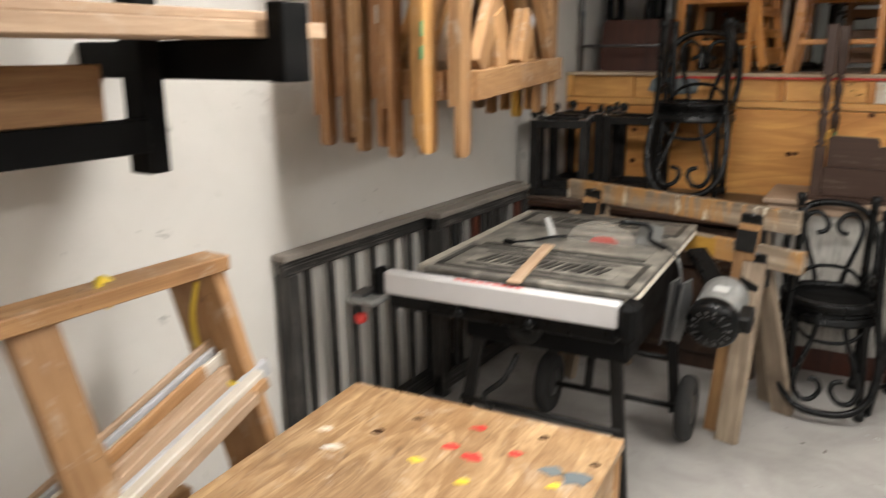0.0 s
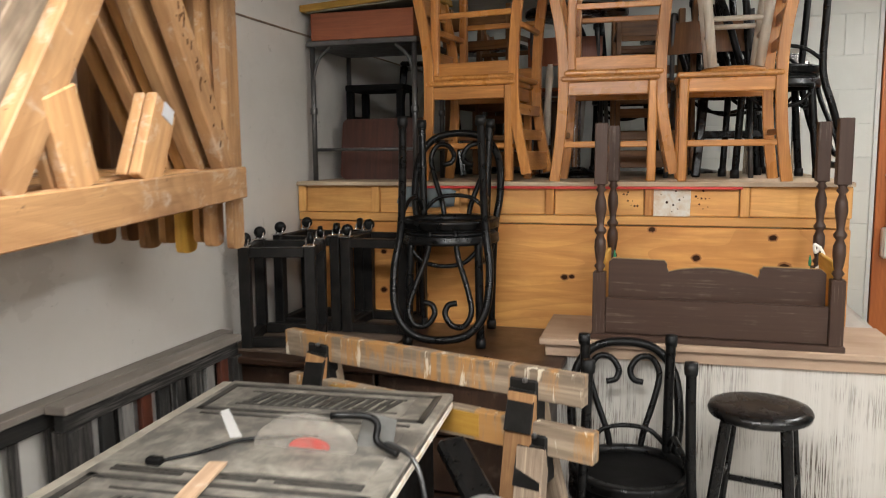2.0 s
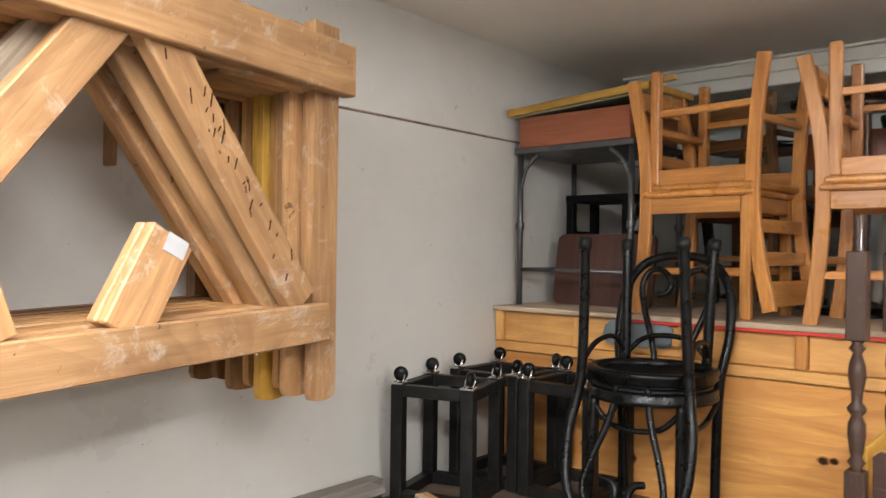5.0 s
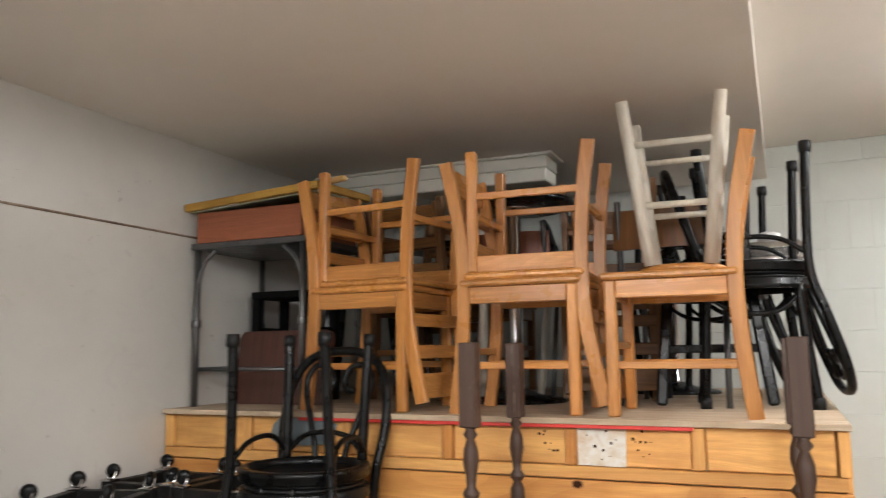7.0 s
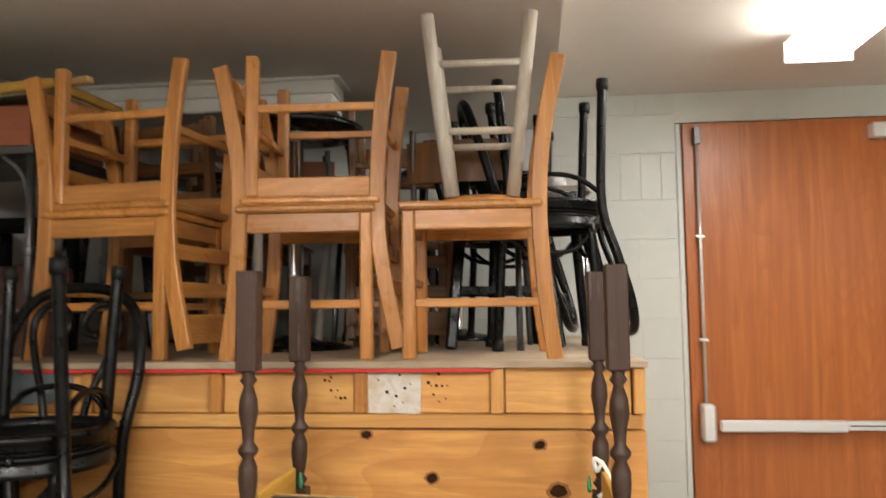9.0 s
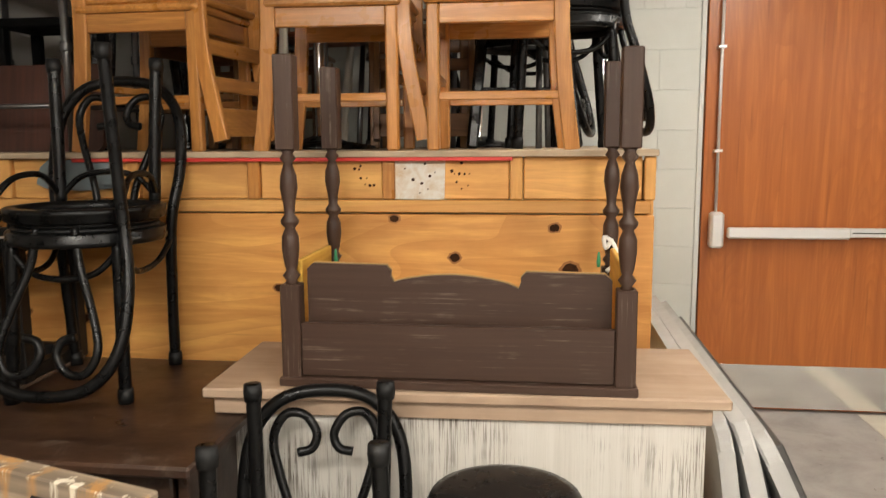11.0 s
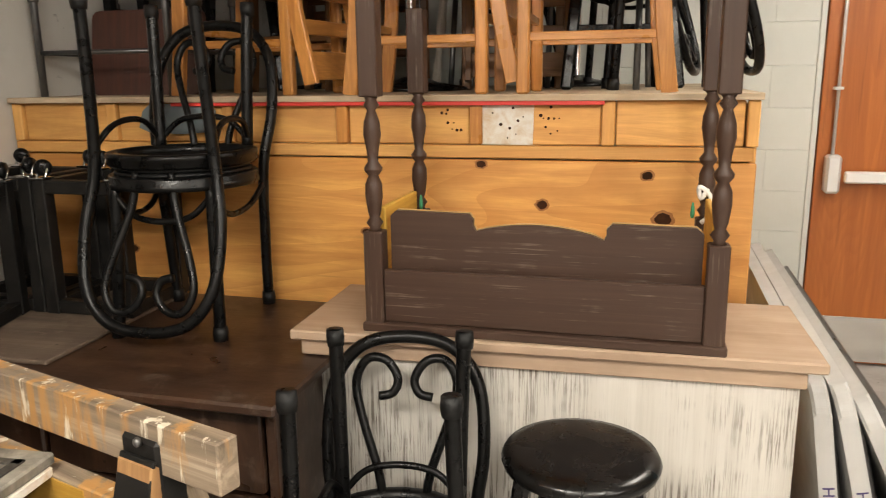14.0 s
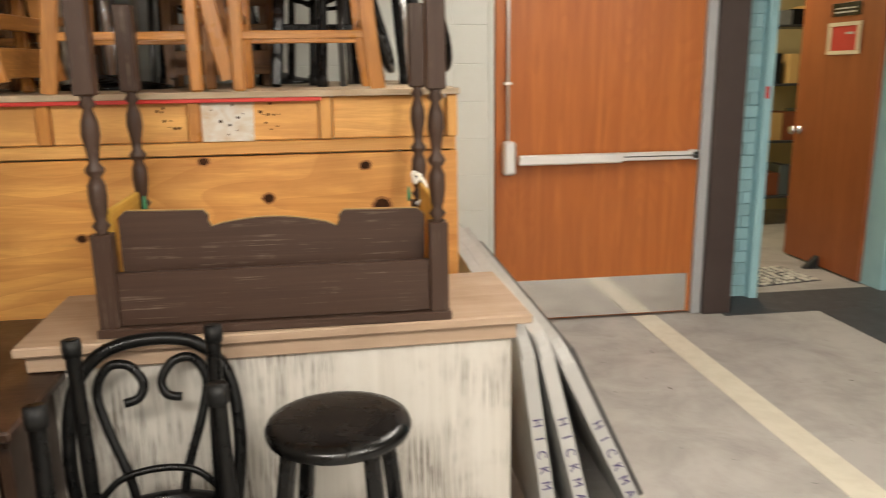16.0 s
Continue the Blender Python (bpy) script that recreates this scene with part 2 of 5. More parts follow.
RUBBER = coat("tyre_rubber", (0.016, 0.016, 0.016), (0.05, 0.046, 0.042), 0.8, scale=16)
PLASTER = coat("white_wall_paint", (0.66, 0.635, 0.59), (0.58, 0.555, 0.51), 0.34, scale=2.2, amount=0.6, bump=0.1, fine=70, marks=0.6)
CEILPAINT = coat("ceiling_paint", (0.8, 0.745, 0.665), (0.74, 0.685, 0.605), 0.6, scale=1.5, amount=0.6, bump=0.06, fine=60)
# brown-grey picked to dim the bounce off the unseen walls
BACKWALL = coat("dim_bounce_wall_paint", (0.26, 0.23, 0.2), (0.2, 0.175, 0.15), 0.6, scale=3)
BLOCKPAINT = coat("block_paint", (0.6, 0.615, 0.575), (0.54, 0.55, 0.505), 0.4, scale=5, amount=0.5, bump=0.35, fine=90, vary=0.03)
BLUEPAINT = coat("blue_paint", (0.33, 0.55, 0.6), (0.25, 0.45, 0.52), 0.4, scale=8, bump=0.25)
YELLOWWALL = coat("cream_wall_paint", (0.6, 0.5, 0.26), (0.5, 0.41, 0.2), 0.6, scale=3)
CONCRETE = coat("dusty_concrete", (0.375, 0.355, 0.33), (0.25, 0.235, 0.215), 0.62, scale=3.2, amount=0.9, bump=0.25, fine=55, vary=0, marks=0.7)
DARKFLOOR = coat("dark_floor_mat", (0.035, 0.036, 0.04), (0.08, 0.08, 0.08), 0.6, scale=10)
PALESTONE = coat("pale_stone", (0.62, 0.6, 0.52), (0.4, 0.38, 0.32), 0.4, scale=30)
TAPE = coat("cream_floor_stripe", (0.62, 0.585, 0.48), (0.5, 0.46, 0.37), 0.5, scale=12)
FRAMEGREY = coat("grey_frame_paint", (0.34, 0.35, 0.36), (0.28, 0.28, 0.29), 0.4)
COLUMN = coat("dark_brown_paint", (0.045, 0.03, 0.026), (0.065, 0.046, 0.04), 0.4)
SAWTOP = coat("dusty_saw_casting", (0.1, 0.092, 0.08), (0.4, 0.37, 0.31), 0.45, metal=0.2, scale=11, amount=0.95, bump=0.3, fine=60, marks=0.6)
SAWDUST = coat("sawdust_on_metal", (0.36, 0.325, 0.265), (0.2, 0.18, 0.15), 0.75, scale=9, amount=0.8)
SAWLETTER = coat("dark_casting", (0.025, 0.023, 0.02), (0.13, 0.12, 0.1), 0.5, metal=0.2, scale=45, amount=0.8)
WHITEMETAL = coat("white_powder_coat", (0.6, 0.585, 0.58), (0.5, 0.485, 0.47), 0.35, scale=4, amount=0.4)
FIXTURE = coat("lamp_housing", (0.87, 0.85, 0.77), (0.8, 0.77, 0.68), 0.45, scale=5)
LIGHTGREY = coat("light_grey_casting", (0.24, 0.24, 0.23), (0.14, 0.135, 0.125), 0.4, metal=0.4, scale=14)
PLASTIC = coat("white_plastic", (0.44, 0.435, 0.42), (0.37, 0.36, 0.335), 0.45, scale=6, bump=0.15)
RED = coat("red_paint", (0.55, 0.035, 0.025), (0.42, 0.03, 0.02), 0.5, scale=12)
YELLOW = coat("yellow_plastic", (0.75, 0.55, 0.03), (0.6, 0.42, 0.03), 0.45)
BLUEGREY = coat("blue_grey_paint", (0.12, 0.145, 0.155), (0.16, 0.18, 0.18), 0.6, scale=14)
WHITEPATCH = coat("old_white_paint", (0.7, 0.68, 0.62), (0.5, 0.32, 0.13), 0.6, scale=22, amount=0.9)
PALEGREY = coat("pale_grey_paint", (0.42, 0.42, 0.43), (0.3, 0.29, 0.28), 0.6, scale=14)
KNOTRING = coat("knot_ring", (0.27, 0.105, 0.025), (0.38, 0.17, 0.045), 0.55, scale=50)
CAPPAINT = coat("dusty_taupe_paint", (0.25, 0.22, 0.19), (0.15, 0.13, 0.112), 0.6, scale=7, amount=0.8, stretch=(1, 1, 0.2))
INK = coat("purple_ink", (0.035, 0.02, 0.11), (0.05, 0.03, 0.14), 0.5)
MASKING = coat("masking_tape", (0.7, 0.63, 0.46), (0.6, 0.52, 0.37), 0.7)
GREEN = coat("green_paint", (0.04, 0.26, 0.12), (0.03, 0.2, 0.1), 0.5)
STRING = coat("white_string", (0.75, 0.73, 0.68), (0.6, 0.58, 0.54), 0.8)
COUNTERPAINT = streaked("dry_brushed_white", (0.52, 0.5, 0.455), (0.38, 0.35, 0.3), (0.06, 0.038, 0.024))
RAILPAINT = streaked("flaking_black", (0.009, 0.009, 0.008), (0.03, 0.026, 0.022), (0.11, 0.1, 0.09))
DRIPPED = dripped("dripped_timber")
BOARDGREY = streaked("flaking_grey", (0.2, 0.19, 0.175), (0.1, 0.09, 0.08), (0.02, 0.018, 0.016))
GUARD = clear("scuffed_clear_plastic", (0.5, 0.46, 0.4), 0.25, 0.24)
GLASSY = coat("wired_mesh", (0.2, 0.2, 0.13), (0.32, 0.31, 0.2), 0.4, scale=60)
LENS = glow("lit_diffuser", (1.0, 0.94, 0.84), 26)


# ---- building helpers ----
def thing(name, m, label, category, group=""):
    ob = new(name)
    ob.empty_display_size = 0.1
    ob.matrix_basis = m
    return tagged(ob, label, category, group)


def part(name, bm, material, parent=None, label="", smooth=False, m=None):
    me = bpy.data.meshes.new(name)
    bmesh.ops.recalc_face_normals(bm, faces=bm.faces)
    if smooth:
        for f in bm.faces:
            f.smooth = True
    bm.to_mesh(me)
    bm.free()
    me.materials.append(material)
    ob = new(name, me)
    ob.parent = parent
    if m is not None:
        ob.matrix_basis = m
    return tagged(ob, label)


def add_box(bm, x0, x1, y0, y1, z0, z1, bevel=0.0, m=None):
    made = bmesh.ops.create_cube(bm, size=1)["verts"]
    for v in made:
        v.co = ((x0 + x1) / 2 + v.co.x * (x1 - x0), (y0 + y1) / 2 + v.co.y * (y1 - y0), (z0 + z1) / 2 + v.co.z * (z1 - z0))
    if bevel:
        edges = {e for v in made for e in v.link_edges}
        res = bmesh.ops.bevel(bm, geom=list(edges), offset=bevel, segments=1, affect="EDGES", profile=0.5)
        made = list({v for f in res["faces"] for v in f.verts} | {v for v in made if v.is_valid})
    if m is not None:
        for v in made:
            v.co = m @ v.co
    return bm


def block(name, x0, x1, y0, y1, z0, z1, material, parent=None, bevel=0.003, label="", m=None):
    return part(name, add_box(bmesh.new(), x0, x1, y0, y1, z0, z1, bevel), material, parent, label, m=m)


STICKS = {}


def stick(name, p0, p1, w, h, material, parent=None, up=(0, 0, 1), bevel=0.003, label=""):
    """A straight board from p0 to p1 with its grain along it: h lies near the up direction, w across it."""
    a, b = Vector(p0), Vector(p1)
    z = (b - a).normalized()
    u = Vector(up)
    if abs(z.dot(u)) > 0.97:
        u = Vector((0, 1, 0)) if abs(z.y) < 0.9 else Vector((1, 0, 0))
    x = u.cross(z).normalized()
    y = z.cross(x)
    length = round((b - a).length, 4)
    key = (w, h, length, material.name, bevel)
    if key not in STICKS:
        me = bpy.data.meshes.new(name)
        bm = add_box(bmesh.new(), -w / 2, w / 2, -h / 2, h / 2, 0, length, min(bevel, w / 3, h / 3))
        bm.to_mesh(me)
        bm.free()
        me.materials.append(material)
        STICKS[key] = me
    ob = new(name, STICKS[key])
    ob.parent = parent
    ob.matrix_basis = Matrix((x, y, z)).transposed().to_4x4()
    ob.matrix_basis.translation = a
    ob.matrix_basis = Matrix.Translation(a) @ Matrix((x, y, z)).transposed().to_4x4()
    return tagged(ob, label)


def smooth_path(pts, steps=5, closed=False):
    """A soft curve through the points."""
    p = [Vector(q) for q in pts]
    n = len(p)
    out = []
    for i in range(n if closed else n - 1):
        a, b, c, d = (p[(i - 1) % n], p[i], p[(i + 1) % n], p[(i + 2) % n]) if closed else (p[max(i - 1, 0)], p[i], p[i + 1], p[min(i + 2, n - 1)])
        for k in range(steps):
            s = k / steps
            out.append(0.5 * ((2 * b) + (c - a) * s + (2 * a - 5 * b + 4 * c - d) * s * s + (3 * b - a - 3 * c + d) * s ** 3))
    return out if closed else out + [p[-1]]


def sweep(bm, path, shape, sizes=None, closed=False, ref=None):
    """Carries a closed 2D shape along a path."""
    rings, n = [], len(path)
    normal = Vector(ref) if ref else None
    for i, p in enumerate(path):
        t = (path[(i + 1) % n] - path[i - 1]) if closed else (path[min(i + 1, n - 1)] - path[max(i - 1, 0)])
        t.normalize()
        if normal is None:
            normal = t.orthogonal()
        normal = (normal - t * normal.dot(t)).normalized()
        side = t.cross(normal)
        k = sizes[i] if sizes else 1.0
        rings.append([bm.verts.new(p + normal * x * k + side * y * k) for x, y in shape])
    m = len(shape)
    for i in range(n if closed else n - 1):
        a, b = rings[i], rings[(i + 1) % n]
        for j in range(m):
            bm.faces.new((a[j], a[(j + 1) % m], b[(j + 1) % m], b[j]))
    if not closed:
        bm.faces.new(rings[0][::-1])
        bm.faces.new(rings[-1])
    return bm


def circle(r, n=10):
    return [(r * math.cos(2 * math.pi * i / n), r * math.sin(2 * math.pi * i / n)) for i in range(n)]


def pipe(name, pts, r, material, parent=None, steps=5, closed=False, seg=10, label="", sizes=None):
    path = smooth_path(pts, steps, closed) if steps > 1 else [Vector(q) for q in pts]
    return part(name, sweep(bmesh.new(), path, circle(r, seg), sizes, closed), material, parent, label, smooth=True)


def turned(name, profile, material, parent=None, seg=16, label="", m=None, smooth=True):
    """A shape turned on the lathe: (radius, height) from the bottom up."""
    bm = bmesh.new()
    rings = [[bm.verts.new((r * math.cos(2 * math.pi * i / seg), r * math.sin(2 * math.pi * i / seg), z)) for i in range(seg)] for r, z in profile]
    for a, b in zip(rings, rings[1:]):
        for i in range(seg):
            bm.faces.new((a[i], a[(i + 1) % seg], b[(i + 1) % seg], b[i]))
    bm.faces.new(rings[0][::-1])
    bm.faces.new(rings[-1])
    return part(name, bm, material, parent, label, smooth, m)


def plate(name, outline, thick, material, parent=None, label="", m=None, bevel=0.0):
    """A flat outline (x, z) given thickness along y."""
    bm = bmesh.new()
    front = [bm.verts.new((x, 0, z)) for x, z in outline]
    back = [bm.verts.new((x, thick, z)) for x, z in outline]
    n = len(outline)
    bm.faces.new(front)
    bm.faces.new(back[::-1])
    for i in range(n):
        bm.faces.new((front[i], back[i], back[(i + 1) % n], front[(i + 1) % n]))
    if bevel:
        bmesh.ops.bevel(bm, geom=list(bm.edges), offset=bevel, segments=1, affect="EDGES", profile=0.5)
    return part(name, bm, material, parent, label, m=m)


def structure(ob, label=""):
    return tagged(ob, label, kind="structure")


# ---- the setting ----
structure(block("floor", -2.0, 5.2, -3.0, 9.4, -0.12, 0, CONCRETE, bevel=0), "dusty grey-brown concrete workshop floor")
WALL_X, FAR_Y, SOFFIT_Z, CEIL_Z = -1.82, 6.22, 2.45, 2.61
structure(block("wall_left", WALL_X - 0.15, WALL_X, -3.0, FAR_Y + 0.2, 0, 2.8, PLASTER, bevel=0), "scuffed white painted plaster wall")
seam = structure(block("trim", WALL_X, WALL_X + 0.008, 2.9, 6.2, 2.06, 2.068, GREYWOOD, bevel=0.002), "thin dark seam strip along the plaster wall")
structure(block("ceiling_1", WALL_X, 0.343, -3.0, FAR_Y, SOFFIT_Z, 2.8, CEILPAINT, bevel=0), "low beige painted plaster ceiling")
structure(block("ceiling_2", 0.343, 5.2, -3.0, FAR_Y, CEIL_Z, 2.8, CEILPAINT, bevel=0), "higher beige painted plaster ceiling")
# unseen walls that close the room, dark to hold down the bounced fill
structure(block("wall_near", -2.0, 5.2, -3.15, -3.0, 0, 2.8, BACKWALL, bevel=0), "plain unseen closing wall, brown-grey to cut bounced light")
structure(block("wall_right", 5.2, 5.35, -3.15, 9.4, 0, 2.8, BACKWALL, bevel=0), "plain unseen closing wall, brown-grey to cut bounced light")
DOOR_L, DOOR_R, DOOR_TOP = 1.012, 2.2, 2.445
wall_far = structure(block("wall_far", WALL_X, DOOR_L - 0.03, FAR_Y + 0.003, FAR_Y + 0.2, 0, 2.8, BLOCKPAINT, bevel=0), "cream painted concrete block wall")
structure(block("wall_far_lintel", DOOR_L - 0.03, DOOR_R + 0.05, FAR_Y + 0.004, FAR_Y + 0.2, DOOR_TOP + 0.01, 2.8, BLOCKPAINT, bevel=0), "cream painted wall over the door")
structure(block("wall_behind_door", DOOR_L - 0.1, DOOR_R + 0.1, FAR_Y + 0.2, FAR_Y + 0.26, 0, 2.8, PLASTER, bevel=0), "plain wall")

# the near door with its exit bar
door_1 = structure(block("door_1", DOOR_L, DOOR_R - 0.012, FAR_Y - 0.022, FAR_Y + 0.022, 0.012, DOOR_TOP, DOORWOOD, bevel=0.003), "closed orange-brown wood veneer door with a steel exit bar")
structure(block("door_frame", DOOR_R - 0.008, DOOR_R + 0.05, FAR_Y - 0.04, FAR_Y + 0.05, 0, 2.6, FRAMEGREY), "grey painted steel door frame")
structure(block("door_frame", DOOR_L - 0.03, DOOR_L - 0.004, FAR_Y - 0.006, FAR_Y + 0.05, 0, DOOR_TOP + 0.004, BLOCKPAINT), "cream painted steel door frame")
FY = FAR_Y - 0.022
block("kick_plate", DOOR_L + 0.05, DOOR_R - 0.04, FY - 0.005, FY - 0.0005, 0.02, 0.25, KICK, door_1, 0.001, "stainless steel kick plate")
bar = block("exit_bar", 1.13, 1.715, FY - 0.075, FY - 0.035, 0.918, 0.974, ALU, door_1, 0.008, "brushed aluminium push bar")
block("bar_end", 1.715, 2.165, FY - 0.06, FY - 0.03, 0.926, 0.972, ALU, door_1, 0.005)
block("bar_groove", 1.725, 2.155, FY - 0.064, FY - 0.06, 0.946, 0.952, STEEL_GREY, door_1, 0.001)
block("bar_bracket", 2.125, 2.165, FY - 0.06, FY, 0.922, 0.977, ALU, door_1, 0.004)
block("lock_case", 1.045, 1.112, FY - 0.075, FY, 0.868, 1.05, ALU, door_1, 0.012, "aluminium lock case of the exit bar")
pipe("rod", [(1.075, FY - 0.03, 1.04), (1.075, FY - 0.03, 2.34)], 0.008, ALU, door_1, 1, seg=8)
block("rod_head", 1.058, 1.092, FY - 0.05, FY, 2.33, 2.42, STEEL_GREY, door_1, 0.004)
for z in (1.35, 1.86):
    block("rod_guide", 1.055, 1.095, FY - 0.042, FY, z, z + 0.014, ALU, door_1, 0.002)
block("door_closer", 1.9, 2.165, FY - 0.07, FY, 2.33, 2.405, ALU, door_1, 0.006, "aluminium door closer")

# dark post, blue return and the second doorway
structure(block("pillar", DOOR_R + 0.05, 2.425, 6.15, 6.42, 0, 2.61, COLUMN, bevel=0.006), "dark brown painted steel pillar")
wall_blue = structure(block("wall_blue", 2.37, 2.70, 6.47, 6.6, 0, 2.8, BLUEPAINT, bevel=0), "light blue painted brick wall")
structure(block("wall_blue_right", 3.64, 5.2, 6.42, 6.6, 0, 2.8, BLUEPAINT, bevel=0), "light blue painted wall beside the open door")
structure(block("wall_over_doorway", 2.37, 5.2, 6.425, 6.6, 2.14, 2.8, BLUEPAINT, bevel=0), "light blue painted wall over the doorway")
structure(block("door_frame", 2.68, 2.735, 6.40, 6.62, 0, 2.14, BLUEPAINT, bevel=0.004), "light blue painted steel door frame")
structure(block("door_frame", 3.585, 3.64, 6.40, 6.62, 0, 2.14, BLUEPAINT, bevel=0.004), "light blue painted steel door frame")
structure(block("store_wall_left", 2.25, 2.37, 6.6, 9.4, 0, 2.8, YELLOWWALL, bevel=0), "cream painted storeroom wall")
structure(block("store_wall_back", 2.37, 5.2, 9.25, 9.4, 0, 2.8, YELLOWWALL, bevel=0), "cream painted storeroom wall")
structure(block("store_ceiling", 2.25, 5.2, 6.6, 9.4, 2.62, 2.8, YELLOWWALL, bevel=0), "cream painted storeroom ceiling")
door_2 = structure(block("door_2", 3.555, 3.597, 6.60, 7.47, 0.012, 2.1, DOORWOOD2), "open red-brown veneer door with a taped red sign")
block("notice", 3.549, 3.5545, 6.835, 7.115, 1.515, 1.69, RED, door_2, 0.001, "red notice held by masking tape")
block("notice_bar", 3.5465, 3.5488, 6.88, 6.96, 1.625, 1.64, PLASTIC, door_2, 0.0005)
for y0, y1, z0, z1 in ((6.8, 7.15, 1.68, 1.705), (6.8, 7.15, 1.495, 1.52), (6.805, 6.84, 1.521, 1.679), (7.11, 7.145, 1.521, 1.679)):
    block("masking_tape", 3.5435, 3.5462, y0, y1, z0, z1, MASKING, door_2, 0.0005)
plate_2 = block("name_plate", 3.548, 3.5545, 6.83, 7.13, 1.745, 1.83, BLACKGLOSS, door_2, 0.001, "black door plate")
for z in (1.765, 1.79):
    block("lettering", 3.545, 3.5478, 6.87, 7.09, z, z + 0.01, PLASTIC, door_2, 0.0005)
turned("door_knob", [(0.03, 0), (0.03, 0.008), (0.014, 0.012), (0.014, 0.04), (0.03, 0.05), (0.032, 0.065), (0.02, 0.078)], CHROME, door_2, m=pose(3.555, 7.40, 0.96, 0, -90, 0))
structure(block("threshold", 2.37, 5.2, 6.1, 6.5, -0.05, 0.004, DARKFLOOR, bevel=0.001), "dark floor covering at the doorway")
structure(block("floor_mat", 2.96, 5.2, 3.5, 6.1, -0.05, 0.004, DARKFLOOR, bevel=0.001), "dark floor covering")
structure(block("floor_stripe", 1.832, 1.975, -2.9, FAR_Y - 0.03, -0.02, 0.003, TAPE, bevel=0.001), "cream painted stripe on the concrete floor")
block("paint_splash", 2.684, 2.71, 6.397, 6.3995, 1.24, 1.31, RED, wall_blue, 0.0005, "red paint splash")
# added fill to brighten the storeroom; no fixture is known there
store_fill_data = bpy.data.lights.new("store_light", "AREA")
store_fill_data.size, store_fill_data.energy, store_fill_data.color = 0.5, 30, (1.0, 0.85, 0.6)
new("store_light", store_fill_data).location = (3.1, 8.0, 2.55)


def ceiling_lamp(x, y, z, length, lit, turn=0):
    """A long ceiling lamp with a housing, end caps and a lens."""
    lamp = thing("ceiling_lamp", pose(x, y, z, 0, 0, turn), "lit white fluorescent ceiling lamp" if lit else "unlit cream fluorescent ceiling lamp, tubes dark", "ceiling lamp", "fluorescent ceiling lamps")
    block("housing", -0.06, 0.06, 0, length, -0.035, 0, FIXTURE, lamp)
    bm = bmesh.new()
    shape = [(-0.125, -0.012), (-0.115, -0.06), (-0.07, -0.085), (0.07, -0.085), (0.115, -0.06), (0.125, -0.012)]
    sweep(bm, [Vector((0, 0.012, 0)), Vector((0, length - 0.012, 0))], [(x_, y_) for x_, y_ in shape], ref=(1, 0, 0))
    for v in bm.verts:
        v.co.z = -abs(v.co.z)
    part("diffuser", bm, LENS if lit else FIXTURE, lamp)
    for y_ in (0.2, length - 0.2):
        block("hanger", -0.03, 0.03, y_ - 0.03, y_ + 0.03, 0, 0.05, FIXTURE, lamp)
    for y_ in (0, length):
        block("end_cap", -0.13, 0.13, y_ - 0.006, y_ + 0.006, -0.09, -0.005, FIXTURE, lamp)
    return lamp


# only the lamp at y 4.1 is in view; y 1.2 and -1.7 are added fill
for x, y, share in ((1.37, 4.1, 0.06), (1.37, 1.2, 0.6), (1.37, -1.7, 0.5), (3.6, 0.35, 0.9)):
    ceiling_lamp(x, y, CEIL_Z - 0.05, 1.25, True)
    tube_light(x, y + 0.62, CEIL_Z - 0.15, 1.2, LAMP_WATTS * share)
# both hang out of view; the one at y -1.6 is added as frontal fill
for y, share in ((1.72, 0.66), (-1.6, 0.5)):
    ceiling_lamp(0.2, y, SOFFIT_Z - 0.05, 1.25, True, 90)
    tube_light(-0.42, y, SOFFIT_Z - 0.15, 1.2, LAMP_WATTS * share, 90)
# the unlit lamp over the stage lies across
stage_lamp = thing("ceiling_lamp", pose(-0.53, 5.27, SOFFIT_Z, 0, 0, 90), "unlit cream fluorescent ceiling lamp over the stored chairs", "ceiling lamp", "fluorescent ceiling lamps")
block("mounting_plate", -0.1, 0.1, -0.025, 1.18, -0.012, -0.0005, FIXTURE, stage_lamp, 0.002)
block("housing", -0.085, 0.085, 0, 1.16, -0.066, -0.0125, FIXTURE, stage_lamp, 0.004)
block("reflector", -0.08, 0.08, 0.004, 1.156, -0.125, -0.0665, FIXTURE, stage_lamp, 0.006)
pipe("conduit", [(2.3, 6.05, 2.596), (3.4, 5.6, 2.596)], 0.015, STEEL_GREY, None, 1, seg=8)
tagged(bpy.data.objects["conduit"], "thin grey steel conduit under the ceiling", "pipe")


# ---- the plywood platform ----
stage = thing("platform", pose(0, 0, 0), "tall pine plywood platform stacked with chairs", "platform")
SX0, SX1, SY, SZ = -1.812, 0.512, 4.31, 1.385
stick("deck", (SX0, 5.24, SZ - 0.009), (SX1 + 0.005, 5.24, SZ - 0.009), 1.9, 0.018, DECK, stage, bevel=0.002, label="bare plywood deck")
stick("red_edge", (-1.2, SY - 0.012, SZ - 0.0235), (0.12, SY - 0.012, SZ - 0.0235), 0.006, 0.011, RED, stage, bevel=0.001, label="red painted edge strip")
studs = (-1.795, -1.43, -1.015, -0.64, -0.235, 0.13, 0.497)
for a, b in zip(studs, studs[1:]):
    stick("frame_panel", (a + 0.02, SY + 0.022, 1.306), (b - 0.02, SY + 0.022, 1.306), 0.02, 0.12, PINE, stage)
for x in studs:
    stick("stud", (x, SY + 0.012, 1.246), (x, SY + 0.012, SZ - 0.019), 0.036 if x < 0.4 else 0.03, 0.03, OAK if x in (-0.235, -0.64) else PINE, stage)
stick("rail", (SX0, SY + 0.012, 1.226), (SX1 - 0.01, SY + 0.012, 1.226), 0.03, 0.036, PINE, stage)
